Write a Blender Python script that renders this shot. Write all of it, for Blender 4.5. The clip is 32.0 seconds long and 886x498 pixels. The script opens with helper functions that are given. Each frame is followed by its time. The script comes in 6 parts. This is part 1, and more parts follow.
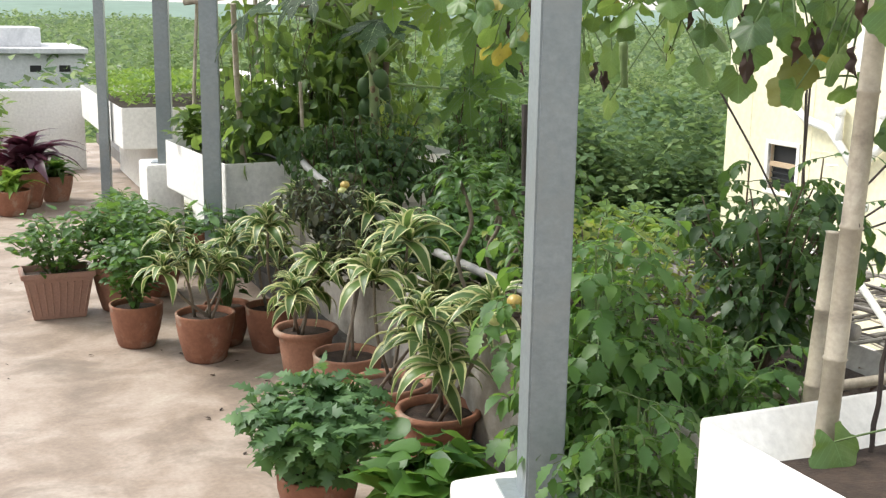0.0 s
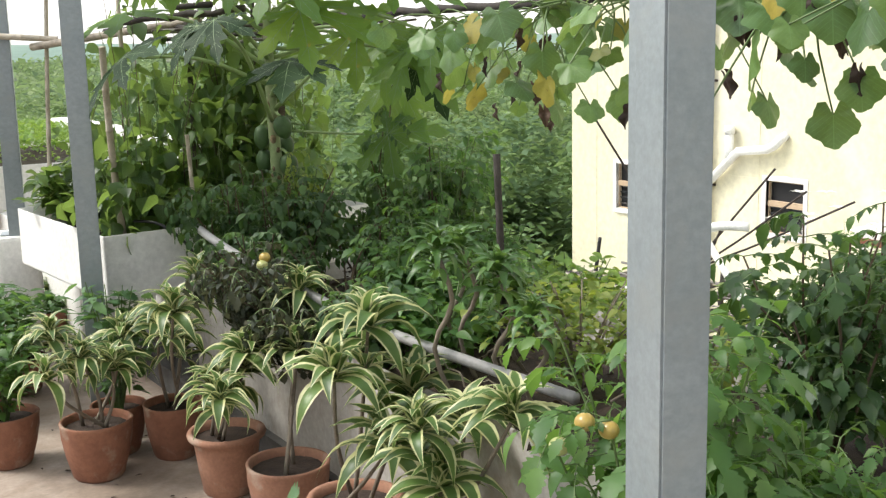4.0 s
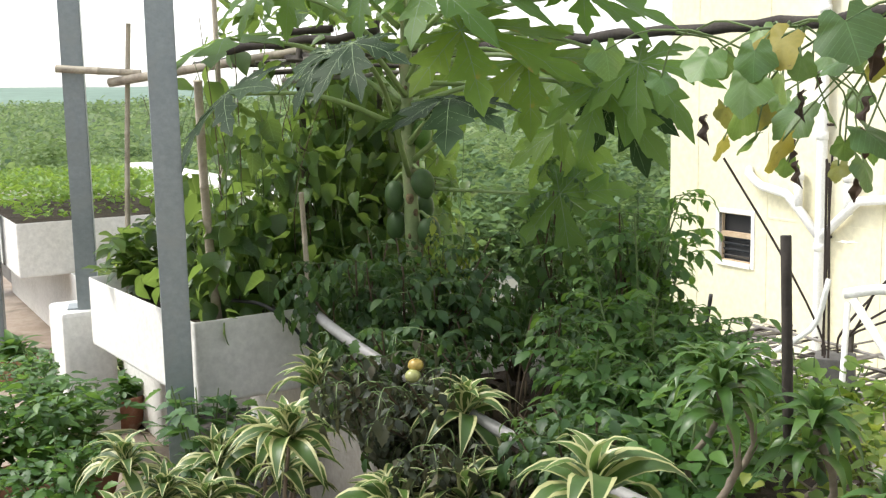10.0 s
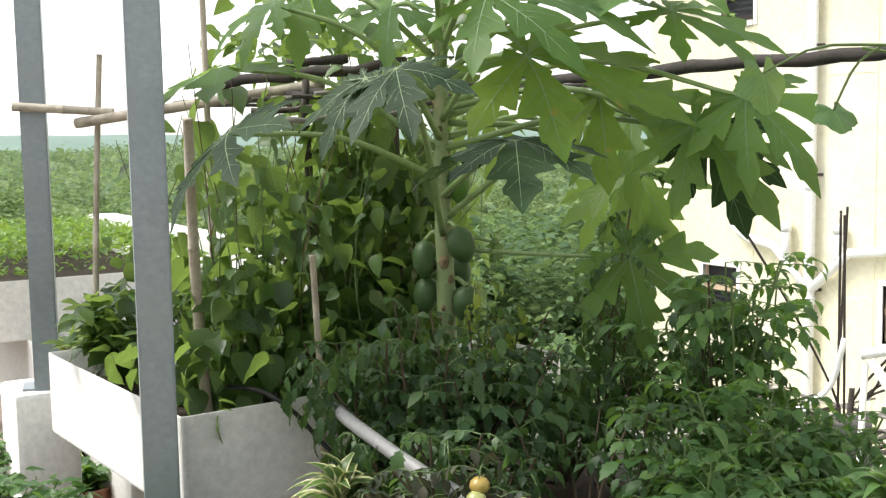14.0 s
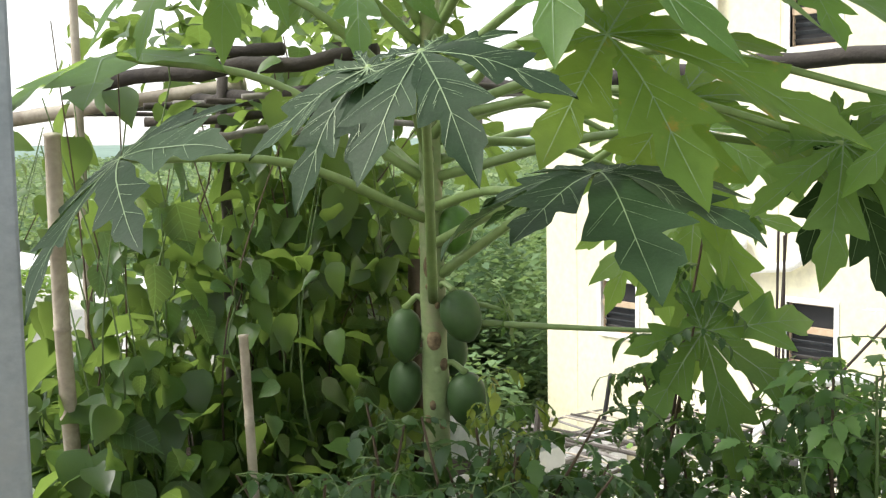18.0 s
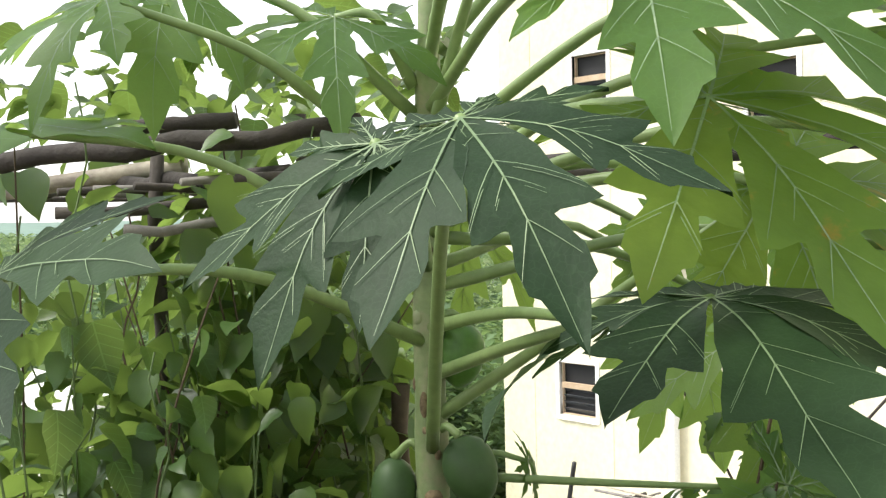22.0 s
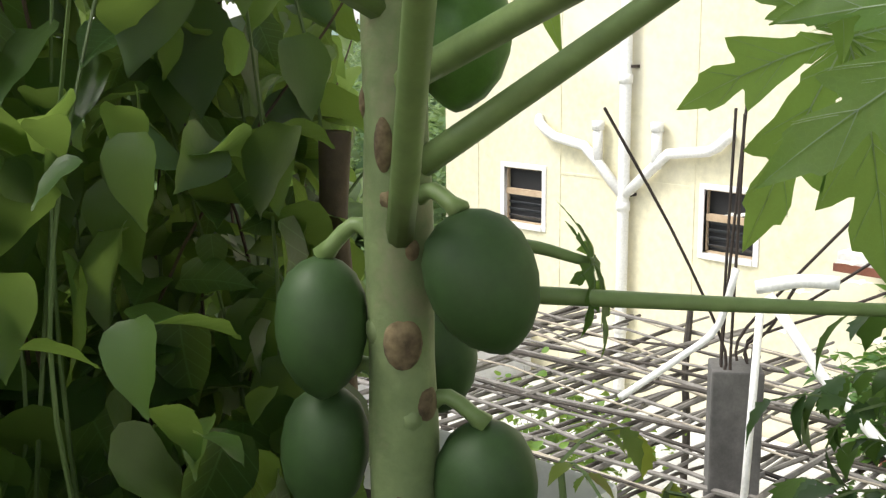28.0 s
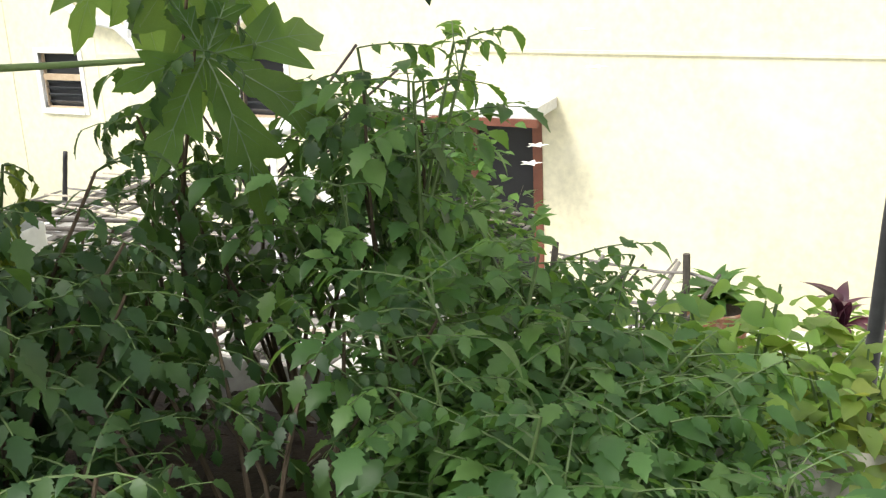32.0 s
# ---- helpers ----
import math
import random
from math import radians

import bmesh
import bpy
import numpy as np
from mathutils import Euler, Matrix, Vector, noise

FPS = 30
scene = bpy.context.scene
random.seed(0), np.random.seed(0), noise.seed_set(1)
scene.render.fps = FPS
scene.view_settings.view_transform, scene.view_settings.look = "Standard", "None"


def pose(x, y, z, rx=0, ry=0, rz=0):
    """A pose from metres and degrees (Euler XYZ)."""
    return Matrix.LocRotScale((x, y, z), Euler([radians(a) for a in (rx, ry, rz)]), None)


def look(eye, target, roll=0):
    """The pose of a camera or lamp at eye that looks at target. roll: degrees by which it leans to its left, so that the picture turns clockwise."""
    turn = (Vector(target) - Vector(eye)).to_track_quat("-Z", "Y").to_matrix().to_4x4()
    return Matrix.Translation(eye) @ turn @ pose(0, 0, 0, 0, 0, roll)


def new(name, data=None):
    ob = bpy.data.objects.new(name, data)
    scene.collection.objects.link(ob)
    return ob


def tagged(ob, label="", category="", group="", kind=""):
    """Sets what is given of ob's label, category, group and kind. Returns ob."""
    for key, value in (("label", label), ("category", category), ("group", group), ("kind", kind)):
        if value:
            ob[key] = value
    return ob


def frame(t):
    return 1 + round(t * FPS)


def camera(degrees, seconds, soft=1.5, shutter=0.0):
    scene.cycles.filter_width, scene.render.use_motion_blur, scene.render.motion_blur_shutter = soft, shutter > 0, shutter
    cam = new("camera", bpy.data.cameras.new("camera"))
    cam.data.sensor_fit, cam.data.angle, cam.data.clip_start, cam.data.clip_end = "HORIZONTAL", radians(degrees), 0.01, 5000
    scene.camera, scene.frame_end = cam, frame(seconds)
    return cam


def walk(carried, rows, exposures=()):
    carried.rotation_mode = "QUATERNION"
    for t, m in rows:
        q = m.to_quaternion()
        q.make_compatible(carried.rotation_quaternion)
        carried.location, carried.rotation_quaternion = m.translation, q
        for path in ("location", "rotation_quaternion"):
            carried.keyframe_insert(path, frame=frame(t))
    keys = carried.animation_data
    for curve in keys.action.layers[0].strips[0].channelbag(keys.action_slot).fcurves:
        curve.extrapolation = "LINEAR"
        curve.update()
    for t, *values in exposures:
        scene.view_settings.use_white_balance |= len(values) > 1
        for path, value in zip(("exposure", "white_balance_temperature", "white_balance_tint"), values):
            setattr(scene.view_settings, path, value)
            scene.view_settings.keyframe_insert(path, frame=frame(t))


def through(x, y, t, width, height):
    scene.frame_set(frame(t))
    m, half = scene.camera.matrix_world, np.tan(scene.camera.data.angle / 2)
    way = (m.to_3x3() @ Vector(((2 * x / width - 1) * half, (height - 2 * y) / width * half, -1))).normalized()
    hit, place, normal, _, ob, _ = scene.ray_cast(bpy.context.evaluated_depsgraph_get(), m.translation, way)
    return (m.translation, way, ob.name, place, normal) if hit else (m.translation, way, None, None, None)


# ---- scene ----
# Rooftop terrace: y runs along the parapet, x points outwards over the edge, z = 0 is the floor.
cam = camera(43.1, 32.0, soft=1.3)
PATH = [
    (0, (0.044, -0.081, 1.586), (0.830, 1.712, 1.176), 0.9),
    (0.5, (0.041, 0.016, 1.575), (0.893, 1.785, 1.195), 0.7),
    (1, (0.037, 0.120, 1.578), (0.951, 1.861, 1.213), 0.3),
    (1.5, (0.037, 0.222, 1.585), (0.999, 1.937, 1.220), -0.2),
    (2, (0.006, 0.327, 1.584), (1.018, 2.013, 1.223), -0.0),
    (2.5, (-0.016, 0.436, 1.569), (1.028, 2.105, 1.216), -0.0),
    (3, (-0.088, 0.556, 1.571), (0.995, 2.201, 1.222), -0.0),
    (3.5, (-0.039, 0.684, 1.578), (1.028, 2.338, 1.225), -0.6),
    (4, (-0.027, 0.768, 1.607), (1.032, 2.425, 1.245), -1.3),
    (4.5, (0.050, 0.873, 1.618), (1.082, 2.547, 1.251), -2.2),
    (6.5, (0.061, 1.314, 1.545), (1.111, 2.988, 1.240), -0.5),
    (7, (0.136, 1.469, 1.549), (1.167, 3.154, 1.238), -1.0),
    (7.5, (0.145, 1.529, 1.575), (1.165, 3.219, 1.253), -1.5),
    (8, (0.217, 1.616, 1.546), (1.200, 3.331, 1.243), -1.4),
    (8.5, (0.173, 1.687, 1.583), (1.167, 3.395, 1.269), -1.5),
    (9, (0.134, 1.732, 1.588), (1.137, 3.435, 1.286), -1.0),
    (9.5, (0.193, 1.833, 1.568), (1.177, 3.550, 1.282), -0.8),
    (10, (0.234, 1.907, 1.584), (1.199, 3.635, 1.298), -1.2),
    (10.5, (0.282, 1.986, 1.582), (1.227, 3.727, 1.305), -1.3),
    (11, (0.341, 2.095, 1.556), (1.266, 3.850, 1.296), -1.6),
    (11.5, (0.287, 2.146, 1.584), (1.234, 3.888, 1.323), -1.6),
    (12, (0.256, 2.224, 1.573), (1.225, 3.957, 1.335), -0.9),
    (12.5, (0.286, 2.341, 1.542), (1.269, 4.070, 1.330), -0.4),
    (13, (0.295, 2.430, 1.547), (1.301, 4.146, 1.341), -0.5),
    (13.5, (0.335, 2.504, 1.579), (1.351, 4.213, 1.361), -1.2),
    (14, (0.372, 2.606, 1.564), (1.402, 4.309, 1.363), -1.0),
    (14.5, (0.351, 2.668, 1.567), (1.415, 4.351, 1.376), -0.9),
    (16.5, (0.609, 3.188, 1.664), (1.726, 4.827, 1.407), -1.2),
    (17, (0.607, 3.303, 1.595), (1.769, 4.919, 1.404), -0.5),
    (17.5, (0.605, 3.454, 1.575), (1.827, 5.028, 1.404), -1.0),
    (18, (0.689, 3.562, 1.591), (1.906, 5.138, 1.405), -1.0),
    (18.5, (0.795, 3.646, 1.606), (1.989, 5.238, 1.408), -1.8),
    (19, (0.873, 3.728, 1.597), (2.054, 5.331, 1.414), -2.0),
    (19.5, (0.891, 3.804, 1.609), (2.093, 5.393, 1.438), -2.0),
    (20, (0.865, 3.875, 1.622), (2.119, 5.426, 1.480), -1.9),
    (20.5, (0.850, 3.916, 1.626), (2.142, 5.438, 1.519), -1.6),
    (21, (0.835, 3.944, 1.626), (2.163, 5.438, 1.553), -1.2),
    (21.5, (0.867, 3.966, 1.623), (2.186, 5.468, 1.574), -0.6),
    (22, (0.944, 4.019, 1.626), (2.239, 5.542, 1.574), -1.1),
    (22.5, (0.998, 4.066, 1.621), (2.271, 5.607, 1.548), -1.0),
    (23, (1.051, 4.096, 1.608), (2.283, 5.668, 1.500), -0.0),
    (23.5, (1.053, 4.133, 1.592), (2.300, 5.689, 1.435), -0.2),
    (24, (1.023, 4.164, 1.581), (2.306, 5.684, 1.368), 0.0),
    (25, (1.020, 4.286, 1.547), (2.395, 5.703, 1.227), -0.2),
    (27.5, (1.382, 4.588, 1.459), (2.705, 6.029, 1.043), 0.4),
    (28, (1.479, 4.699, 1.435), (2.828, 6.124, 1.046), -0.5),
    (28.5, (1.410, 4.629, 1.454), (2.775, 6.038, 1.068), -0.2),
    (29, (1.327, 4.544, 1.468), (2.714, 5.927, 1.065), -0.1),
    (29.5, (1.247, 4.461, 1.462), (2.662, 5.809, 1.037), -0.4),
    (30, (1.186, 4.382, 1.463), (2.651, 5.658, 0.988), -1.1),
    (30.5, (1.093, 4.274, 1.460), (2.613, 5.466, 0.941), -2.3),
    (31, (0.987, 4.104, 1.476), (2.573, 5.183, 0.912), -2.1),
    (31.5, (0.955, 3.959, 1.466), (2.585, 4.956, 0.876), -3.3),
    (32, (0.914, 3.866, 1.464), (2.640, 4.665, 0.847), -2.7),
]

walk(cam, [(t, look(eye, target, roll)) for t, eye, target, roll in PATH],
     [(0, 1.2), (8, 1.2), (14, 1.28), (19, 1.4), (23, 1.38), (24, 1.32), (25, 1.22), (29, 1.1), (32, 1.34)])

# ---- light: bright overcast sky, veiled sun high behind the neighbouring house ----
world = bpy.data.worlds.new("sky")
scene.world = world
world.use_nodes = True
wn = world.node_tree
sky = wn.nodes.new("ShaderNodeTexSky")
sky.sky_type = "NISHITA"
sky.sun_disc = False
sky.sun_elevation, sky.sun_rotation = radians(54), radians(-56)
sky.air_density, sky.dust_density, sky.ozone_density = 1.3, 1.2, 0.3
bleach = wn.nodes.new("ShaderNodeHueSaturation")
bleach.inputs["Saturation"].default_value = 0.18
wn.links.new(sky.outputs[0], bleach.inputs["Color"])
back = wn.nodes["Background"]
wn.links.new(bleach.outputs[0], back.inputs[0])
back.inputs[1].default_value = 0.15

sun_data = bpy.data.lights.new("sun", "SUN")
sun_data.energy, sun_data.angle, sun_data.color = 1.7, radians(18), (1.0, 0.96, 0.88)
sun = new("sun", sun_data)
sun.matrix_world = look((-9, 6, 15), (0, 0, 0))


# ---- materials ----
def material(name):
    m = bpy.data.materials.new(name)
    m.use_nodes = True
    n = m.node_tree
    return m, n, n.nodes["Principled BSDF"]


def tex_noise(n, scale, detail=4.0, rough=0.55, coord="Object", dist=0.0):
    co = n.nodes.new("ShaderNodeTexCoord")
    t = n.nodes.new("ShaderNodeTexNoise")
    t.inputs["Scale"].default_value, t.inputs["Detail"].default_value = scale, detail
    t.inputs["Roughness"].default_value, t.inputs["Distortion"].default_value = rough, dist
    n.links.new(co.outputs[coord], t.inputs["Vector"])
    return t.outputs["Fac"]


def ramp(n, fac, stops):
    r = n.nodes.new("ShaderNodeValToRGB")
    els = r.color_ramp.elements
    while len(els) < len(stops):
        els.new(0.5)
    for e, (p, c) in zip(els, stops):
        e.position, e.color = p, (*c, 1)
    n.links.new(fac, r.inputs[0])
    return r.outputs[0]


def mix(n, fac, a, b, mode="MIX"):
    m = n.nodes.new("ShaderNodeMix")
    m.data_type, m.blend_type = "RGBA", mode
    for sock, v in ((0, fac), (6, a), (7, b)):
        if isinstance(v, (int, float)):
            m.inputs[sock].default_value = v
        elif isinstance(v, tuple):
            m.inputs[sock].default_value = (*v, 1)
        else:
            n.links.new(v, m.inputs[sock])
    return m.outputs[2]


def bump(n, bsdf, height, strength, distance=0.01):
    b = n.nodes.new("ShaderNodeBump")
    b.inputs["Strength"].default_value, b.inputs["Distance"].default_value = strength, distance
    n.links.new(height, b.inputs["Height"])
    n.links.new(b.outputs[0], bsdf.inputs["Normal"])


def surface(name, stops, scale, rough=0.8, fine=60.0, bumps=0.3, stain=None, stain_scale=2.0, metal=0.0, coord="Object", dist=0.0):
    """A dull surface: colours over a broad noise, a finer grain, stains and a little relief."""
    m, n, b = material(name)
    c = ramp(n, tex_noise(n, scale, 5, 0.6, coord, dist), stops)
    g = tex_noise(n, fine, 3, 0.6, coord)
    c = mix(n, 0.35, c, ramp(n, g, [(0.3, (0.45, 0.45, 0.45)), (0.7, (1.0, 1.0, 1.0))]), "MULTIPLY")
    if stain:
        s = ramp(n, tex_noise(n, stain_scale, 6, 0.65, coord, 0.4), [(0.52, (0, 0, 0)), (0.68, (1, 1, 1))])
        c = mix(n, s, c, stain)
    n.links.new(c, b.inputs["Base Color"])
    b.inputs["Roughness"].default_value, b.inputs["Metallic"].default_value = rough, metal
    bump(n, b, g, bumps, 0.004)
    return m


def leaf_material(name, dark, mid, light, under=(0.2, 0.34, 0.06), rough=0.42, through=0.45, scale=25.0, spot=None, ribs=0.0, whole=False, cells=0.0, gloss=0.5):
    """A leaf: green that varies from leaf to leaf and over the blade, gloss, and light coming through it."""
    m, n, b = material(name)
    geo = n.nodes.new("ShaderNodeNewGeometry")
    info = n.nodes.new("ShaderNodeObjectInfo")
    add = n.nodes.new("ShaderNodeMath")
    add.operation = "ADD"
    if whole:
        # one tone for each tree, a little change from leaf to leaf
        less = n.nodes.new("ShaderNodeMath")
        less.operation = "MULTIPLY"
        less.inputs[1].default_value = 0.3
        n.links.new(geo.outputs["Random Per Island"], less.inputs[0])
        n.links.new(less.outputs[0], add.inputs[0])
    else:
        n.links.new(geo.outputs["Random Per Island"], add.inputs[0])
    n.links.new(info.outputs["Random"], add.inputs[1])
    fr = n.nodes.new("ShaderNodeMath")
    fr.operation = "FRACT"
    n.links.new(add.outputs[0], fr.inputs[0])
    c = ramp(n, fr.outputs[0], [(0.0, dark), (0.55, mid), (1.0, light)])
    c = mix(n, 0.5, c, ramp(n, tex_noise(n, scale, 3), [(0.3, (0.55, 0.6, 0.5)), (0.7, (1.2, 1.15, 1.1))]), "MULTIPLY")
    if cells:
        # a fine net of small veins
        co = n.nodes.new("ShaderNodeTexCoord")
        vo = n.nodes.new("ShaderNodeTexVoronoi")
        vo.feature = "DISTANCE_TO_EDGE"
        vo.inputs["Scale"].default_value = cells
        n.links.new(co.outputs["Object"], vo.inputs["Vector"])
        net = ramp(n, vo.outputs["Distance"], [(0.0, (0.22, 0.22, 0.22)), (0.06, (0.0, 0.0, 0.0))])
        c = mix(n, net, c, tuple(2.0 * q + 0.005 for q in mid))
    if ribs:
        # pale midrib and side ribs along the blade's own length
        sep = n.nodes.new("ShaderNodeSeparateXYZ")
        co = n.nodes.new("ShaderNodeTexCoord")
        n.links.new(co.outputs["Object"], sep.inputs[0])

        def calc(op, a, b=0.0):
            q = n.nodes.new("ShaderNodeMath")
            q.operation = op
            for sock, v in ((0, a), (1, b)):
                if isinstance(v, (int, float)):
                    q.inputs[sock].default_value = v
                else:
                    n.links.new(v, q.inputs[sock])
            return q.outputs[0]
        off = calc("ABSOLUTE", sep.outputs[1])
        line = calc("ABSOLUTE", calc("SUBTRACT", calc("FRACT", calc("MULTIPLY", calc("SUBTRACT", sep.outputs[0], calc("MULTIPLY", off, 0.75)), 6.5)), 0.5))
        near = calc("MAXIMUM", calc("GREATER_THAN", line, 0.46), calc("LESS_THAN", off, 0.012))
        c = mix(n, calc("MULTIPLY", near, ribs), c, tuple(min(1.0, 2.6 * q + 0.02) for q in mid))
    if spot:
        s = ramp(n, tex_noise(n, scale * 0.5, 5, 0.7), [(0.6, (0, 0, 0)), (0.68, (1, 1, 1))])
        c = mix(n, s, c, spot)
    n.links.new(c, b.inputs["Base Color"])
    b.inputs["Roughness"].default_value = rough
    b.inputs["Specular IOR Level"].default_value = gloss
    tr = n.nodes.new("ShaderNodeBsdfTranslucent")
    n.links.new(mix(n, 0.75, c, under), tr.inputs["Color"])
    ms = n.nodes.new("ShaderNodeMixShader")
    ms.inputs[0].default_value = through
    n.links.new(b.outputs[0], ms.inputs[1])
    n.links.new(tr.outputs[0], ms.inputs[2])
    n.links.new(ms.outputs[0], n.nodes["Material Output"].inputs[0])
    bump(n, b, tex_noise(n, scale * 4, 2), 0.15, 0.004)
    return m


M_FLOOR = surface("cement_floor", [(0.30, (0.20, 0.155, 0.12)), (0.44, (0.29, 0.225, 0.175)), (0.56, (0.37, 0.30, 0.245)), (0.72, (0.44, 0.375, 0.315))], 3.2, 0.65, 55, 0.25,
                  stain=(0.17, 0.135, 0.105), stain_scale=2.3, coord="Object", dist=0.35)
M_WHITE = surface("whitewash", [(0.2, (0.66, 0.65, 0.61)), (0.5, (0.80, 0.79, 0.76)), (0.9, (0.84, 0.83, 0.81))], 1.6, 0.85, 40, 0.35,
                  stain=(0.70, 0.69, 0.66), stain_scale=1.1)
# Whitewash greyed to paint in the plants' shade, plus random stains.
M_SHADEWASH = surface("shade_greyed_whitewash", [(0.2, (0.30, 0.28, 0.25)), (0.5, (0.42, 0.40, 0.365)), (0.9, (0.52, 0.50, 0.46))], 2.5, 0.9, 40, 0.5,
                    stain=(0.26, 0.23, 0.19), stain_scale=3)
M_CREAM = surface("cream_wall_paint", [(0.2, (0.68, 0.625, 0.43)), (0.5, (0.735, 0.685, 0.49)), (0.9, (0.77, 0.72, 0.54))], 0.5, 0.85, 9, 0.2,
                  stain=(0.72, 0.68, 0.55), stain_scale=0.35)
M_STEEL = surface("grey_painted_steel", [(0.2, (0.20, 0.235, 0.25)), (0.6, (0.25, 0.285, 0.30)), (0.9, (0.30, 0.33, 0.345))], 4, 0.38, 70, 0.15,
                  stain=(0.23, 0.25, 0.25), stain_scale=5, metal=0.15)
M_CHIP = surface("bare_primer", [(0.2, (0.6, 0.58, 0.56)), (0.8, (0.75, 0.73, 0.7))], 8, 0.8)
M_TERRA = surface("terracotta", [(0.2, (0.19, 0.078, 0.045)), (0.55, (0.27, 0.118, 0.07)), (0.9, (0.34, 0.165, 0.10))], 9, 0.9, 60, 0.5,
                  stain=(0.33, 0.25, 0.19), stain_scale=6)
M_TERRA_PALE = surface("weathered_terracotta", [(0.2, (0.24, 0.115, 0.072)), (0.55, (0.33, 0.17, 0.11)), (0.9, (0.42, 0.25, 0.17))], 5, 0.9, 80, 0.35,
                       stain=(0.36, 0.28, 0.22), stain_scale=6)
M_PLASTIC = surface("brown_plastic", [(0.2, (0.30, 0.165, 0.12)), (0.8, (0.37, 0.215, 0.16))], 3, 0.5, 90, 0.08)
M_SOIL = surface("soil", [(0.3, (0.020, 0.013, 0.009)), (0.7, (0.062, 0.040, 0.028))], 18, 0.95, 120, 0.9)
M_BAMBOO = surface("dry_bamboo", [(0.2, (0.26, 0.22, 0.16)), (0.5, (0.40, 0.35, 0.27)), (0.9, (0.50, 0.46, 0.38))], 7, 0.6, 90, 0.25,
                   stain=(0.17, 0.14, 0.11), stain_scale=6)
M_DARKWOOD = surface("weathered_branch", [(0.2, (0.03, 0.026, 0.022)), (0.8, (0.095, 0.08, 0.066))], 12, 0.85, 90, 0.6)
M_BRANCH = surface("dark_rough_branch", [(0.2, (0.018, 0.015, 0.013)), (0.8, (0.06, 0.05, 0.042))], 12, 0.9, 60, 0.9)
M_PALEWOOD = surface("bleached_sticks", [(0.2, (0.13, 0.118, 0.105)), (0.8, (0.32, 0.30, 0.275))], 9, 0.85, 90, 0.5)
M_PIPE = surface("grey_pvc", [(0.2, (0.20, 0.195, 0.19)), (0.8, (0.33, 0.325, 0.32))], 4, 0.45, 60, 0.1)
M_WHITEPIPE = surface("white_pvc", [(0.2, (0.75, 0.74, 0.71)), (0.8, (0.84, 0.84, 0.82))], 3, 0.4, 40, 0.05)
M_RUST = surface("rusty_rebar", [(0.2, (0.022, 0.017, 0.015)), (0.8, (0.065, 0.045, 0.036))], 25, 0.8, 150, 0.6)
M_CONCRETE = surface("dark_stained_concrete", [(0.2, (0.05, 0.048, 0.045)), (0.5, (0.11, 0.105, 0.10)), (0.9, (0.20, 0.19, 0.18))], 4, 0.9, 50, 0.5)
M_ROOFWHITE = surface("sunlit_roof_slab", [(0.2, (0.58, 0.57, 0.54)), (0.8, (0.75, 0.74, 0.71))], 1.2, 0.85, 20, 0.2, stain=(0.5, 0.48, 0.45), stain_scale=0.8)
# Near-black paint stands in for unlit rooms behind windows and doors.
M_WINDARK = surface("painted_room_dark", [(0.3, (0.010, 0.010, 0.011)), (0.7, (0.018, 0.018, 0.02))], 3, 0.7)
M_LOUVRE = surface("dusty_louvre_glass", [(0.3, (0.045, 0.05, 0.055)), (0.7, (0.075, 0.08, 0.088))], 5, 0.25, 30, 0.05)
M_WINWOOD = surface("pale_window_wood", [(0.3, (0.42, 0.30, 0.19)), (0.7, (0.55, 0.42, 0.29))], 6, 0.7)
M_REDWOOD = surface("red_brown_timber", [(0.3, (0.13, 0.04, 0.022)), (0.7, (0.21, 0.075, 0.04))], 6, 0.6)
M_CABLE = surface("black_rubber", [(0.3, (0.012, 0.012, 0.014)), (0.7, (0.03, 0.03, 0.032))], 20, 0.5)

# Papaya leaf with shade put into its colour, for tops turned from the light.
M_PAPAYA = leaf_material("papaya_leaf_painted_shaded", (0.012, 0.028, 0.012), (0.017, 0.037, 0.015), (0.023, 0.049, 0.018), (0.10, 0.21, 0.04), 0.55, 0.11, 10, cells=42.0, gloss=0.16)
# The same leaf painted bright and more translucent, as if lit from behind.
M_PAPAYA_BACKLIT = leaf_material("papaya_leaf_painted_backlit", (0.040, 0.10, 0.026), (0.060, 0.14, 0.032), (0.09, 0.19, 0.04), (0.34, 0.49, 0.10), 0.46, 0.52, 10, cells=42.0, gloss=0.3)
M_PAPAYA_OLD = leaf_material("yellowing_papaya_leaf", (0.07, 0.15, 0.025), (0.10, 0.19, 0.03), (0.15, 0.22, 0.035), (0.40, 0.55, 0.10), 0.5, 0.5, 14, spot=(0.30, 0.17, 0.03), gloss=0.3)
M_VEIN = leaf_material("pale_leaf_vein", (0.16, 0.24, 0.12), (0.20, 0.29, 0.15), (0.25, 0.33, 0.18), (0.3, 0.4, 0.15), 0.5, 0.2)
M_PETIOLE = surface("papaya_petiole", [(0.2, (0.15, 0.235, 0.075)), (0.8, (0.25, 0.34, 0.13))], 6, 0.45, 50, 0.1)
M_TRUNK = surface("papaya_trunk", [(0.2, (0.14, 0.19, 0.085)), (0.5, (0.21, 0.275, 0.12)), (0.9, (0.28, 0.33, 0.17))], 9, 0.6, 70, 0.35, stain=(0.26, 0.25, 0.15), stain_scale=12)
M_SCAR = surface("leaf_scar", [(0.35, (0.06, 0.04, 0.022)), (0.65, (0.26, 0.20, 0.11))], 30, 0.9, 120, 0.5)
M_FRUIT = surface("green_papaya_fruit", [(0.2, (0.028, 0.066, 0.017)), (0.8, (0.048, 0.102, 0.026))], 6, 0.58, 70, 0.10)
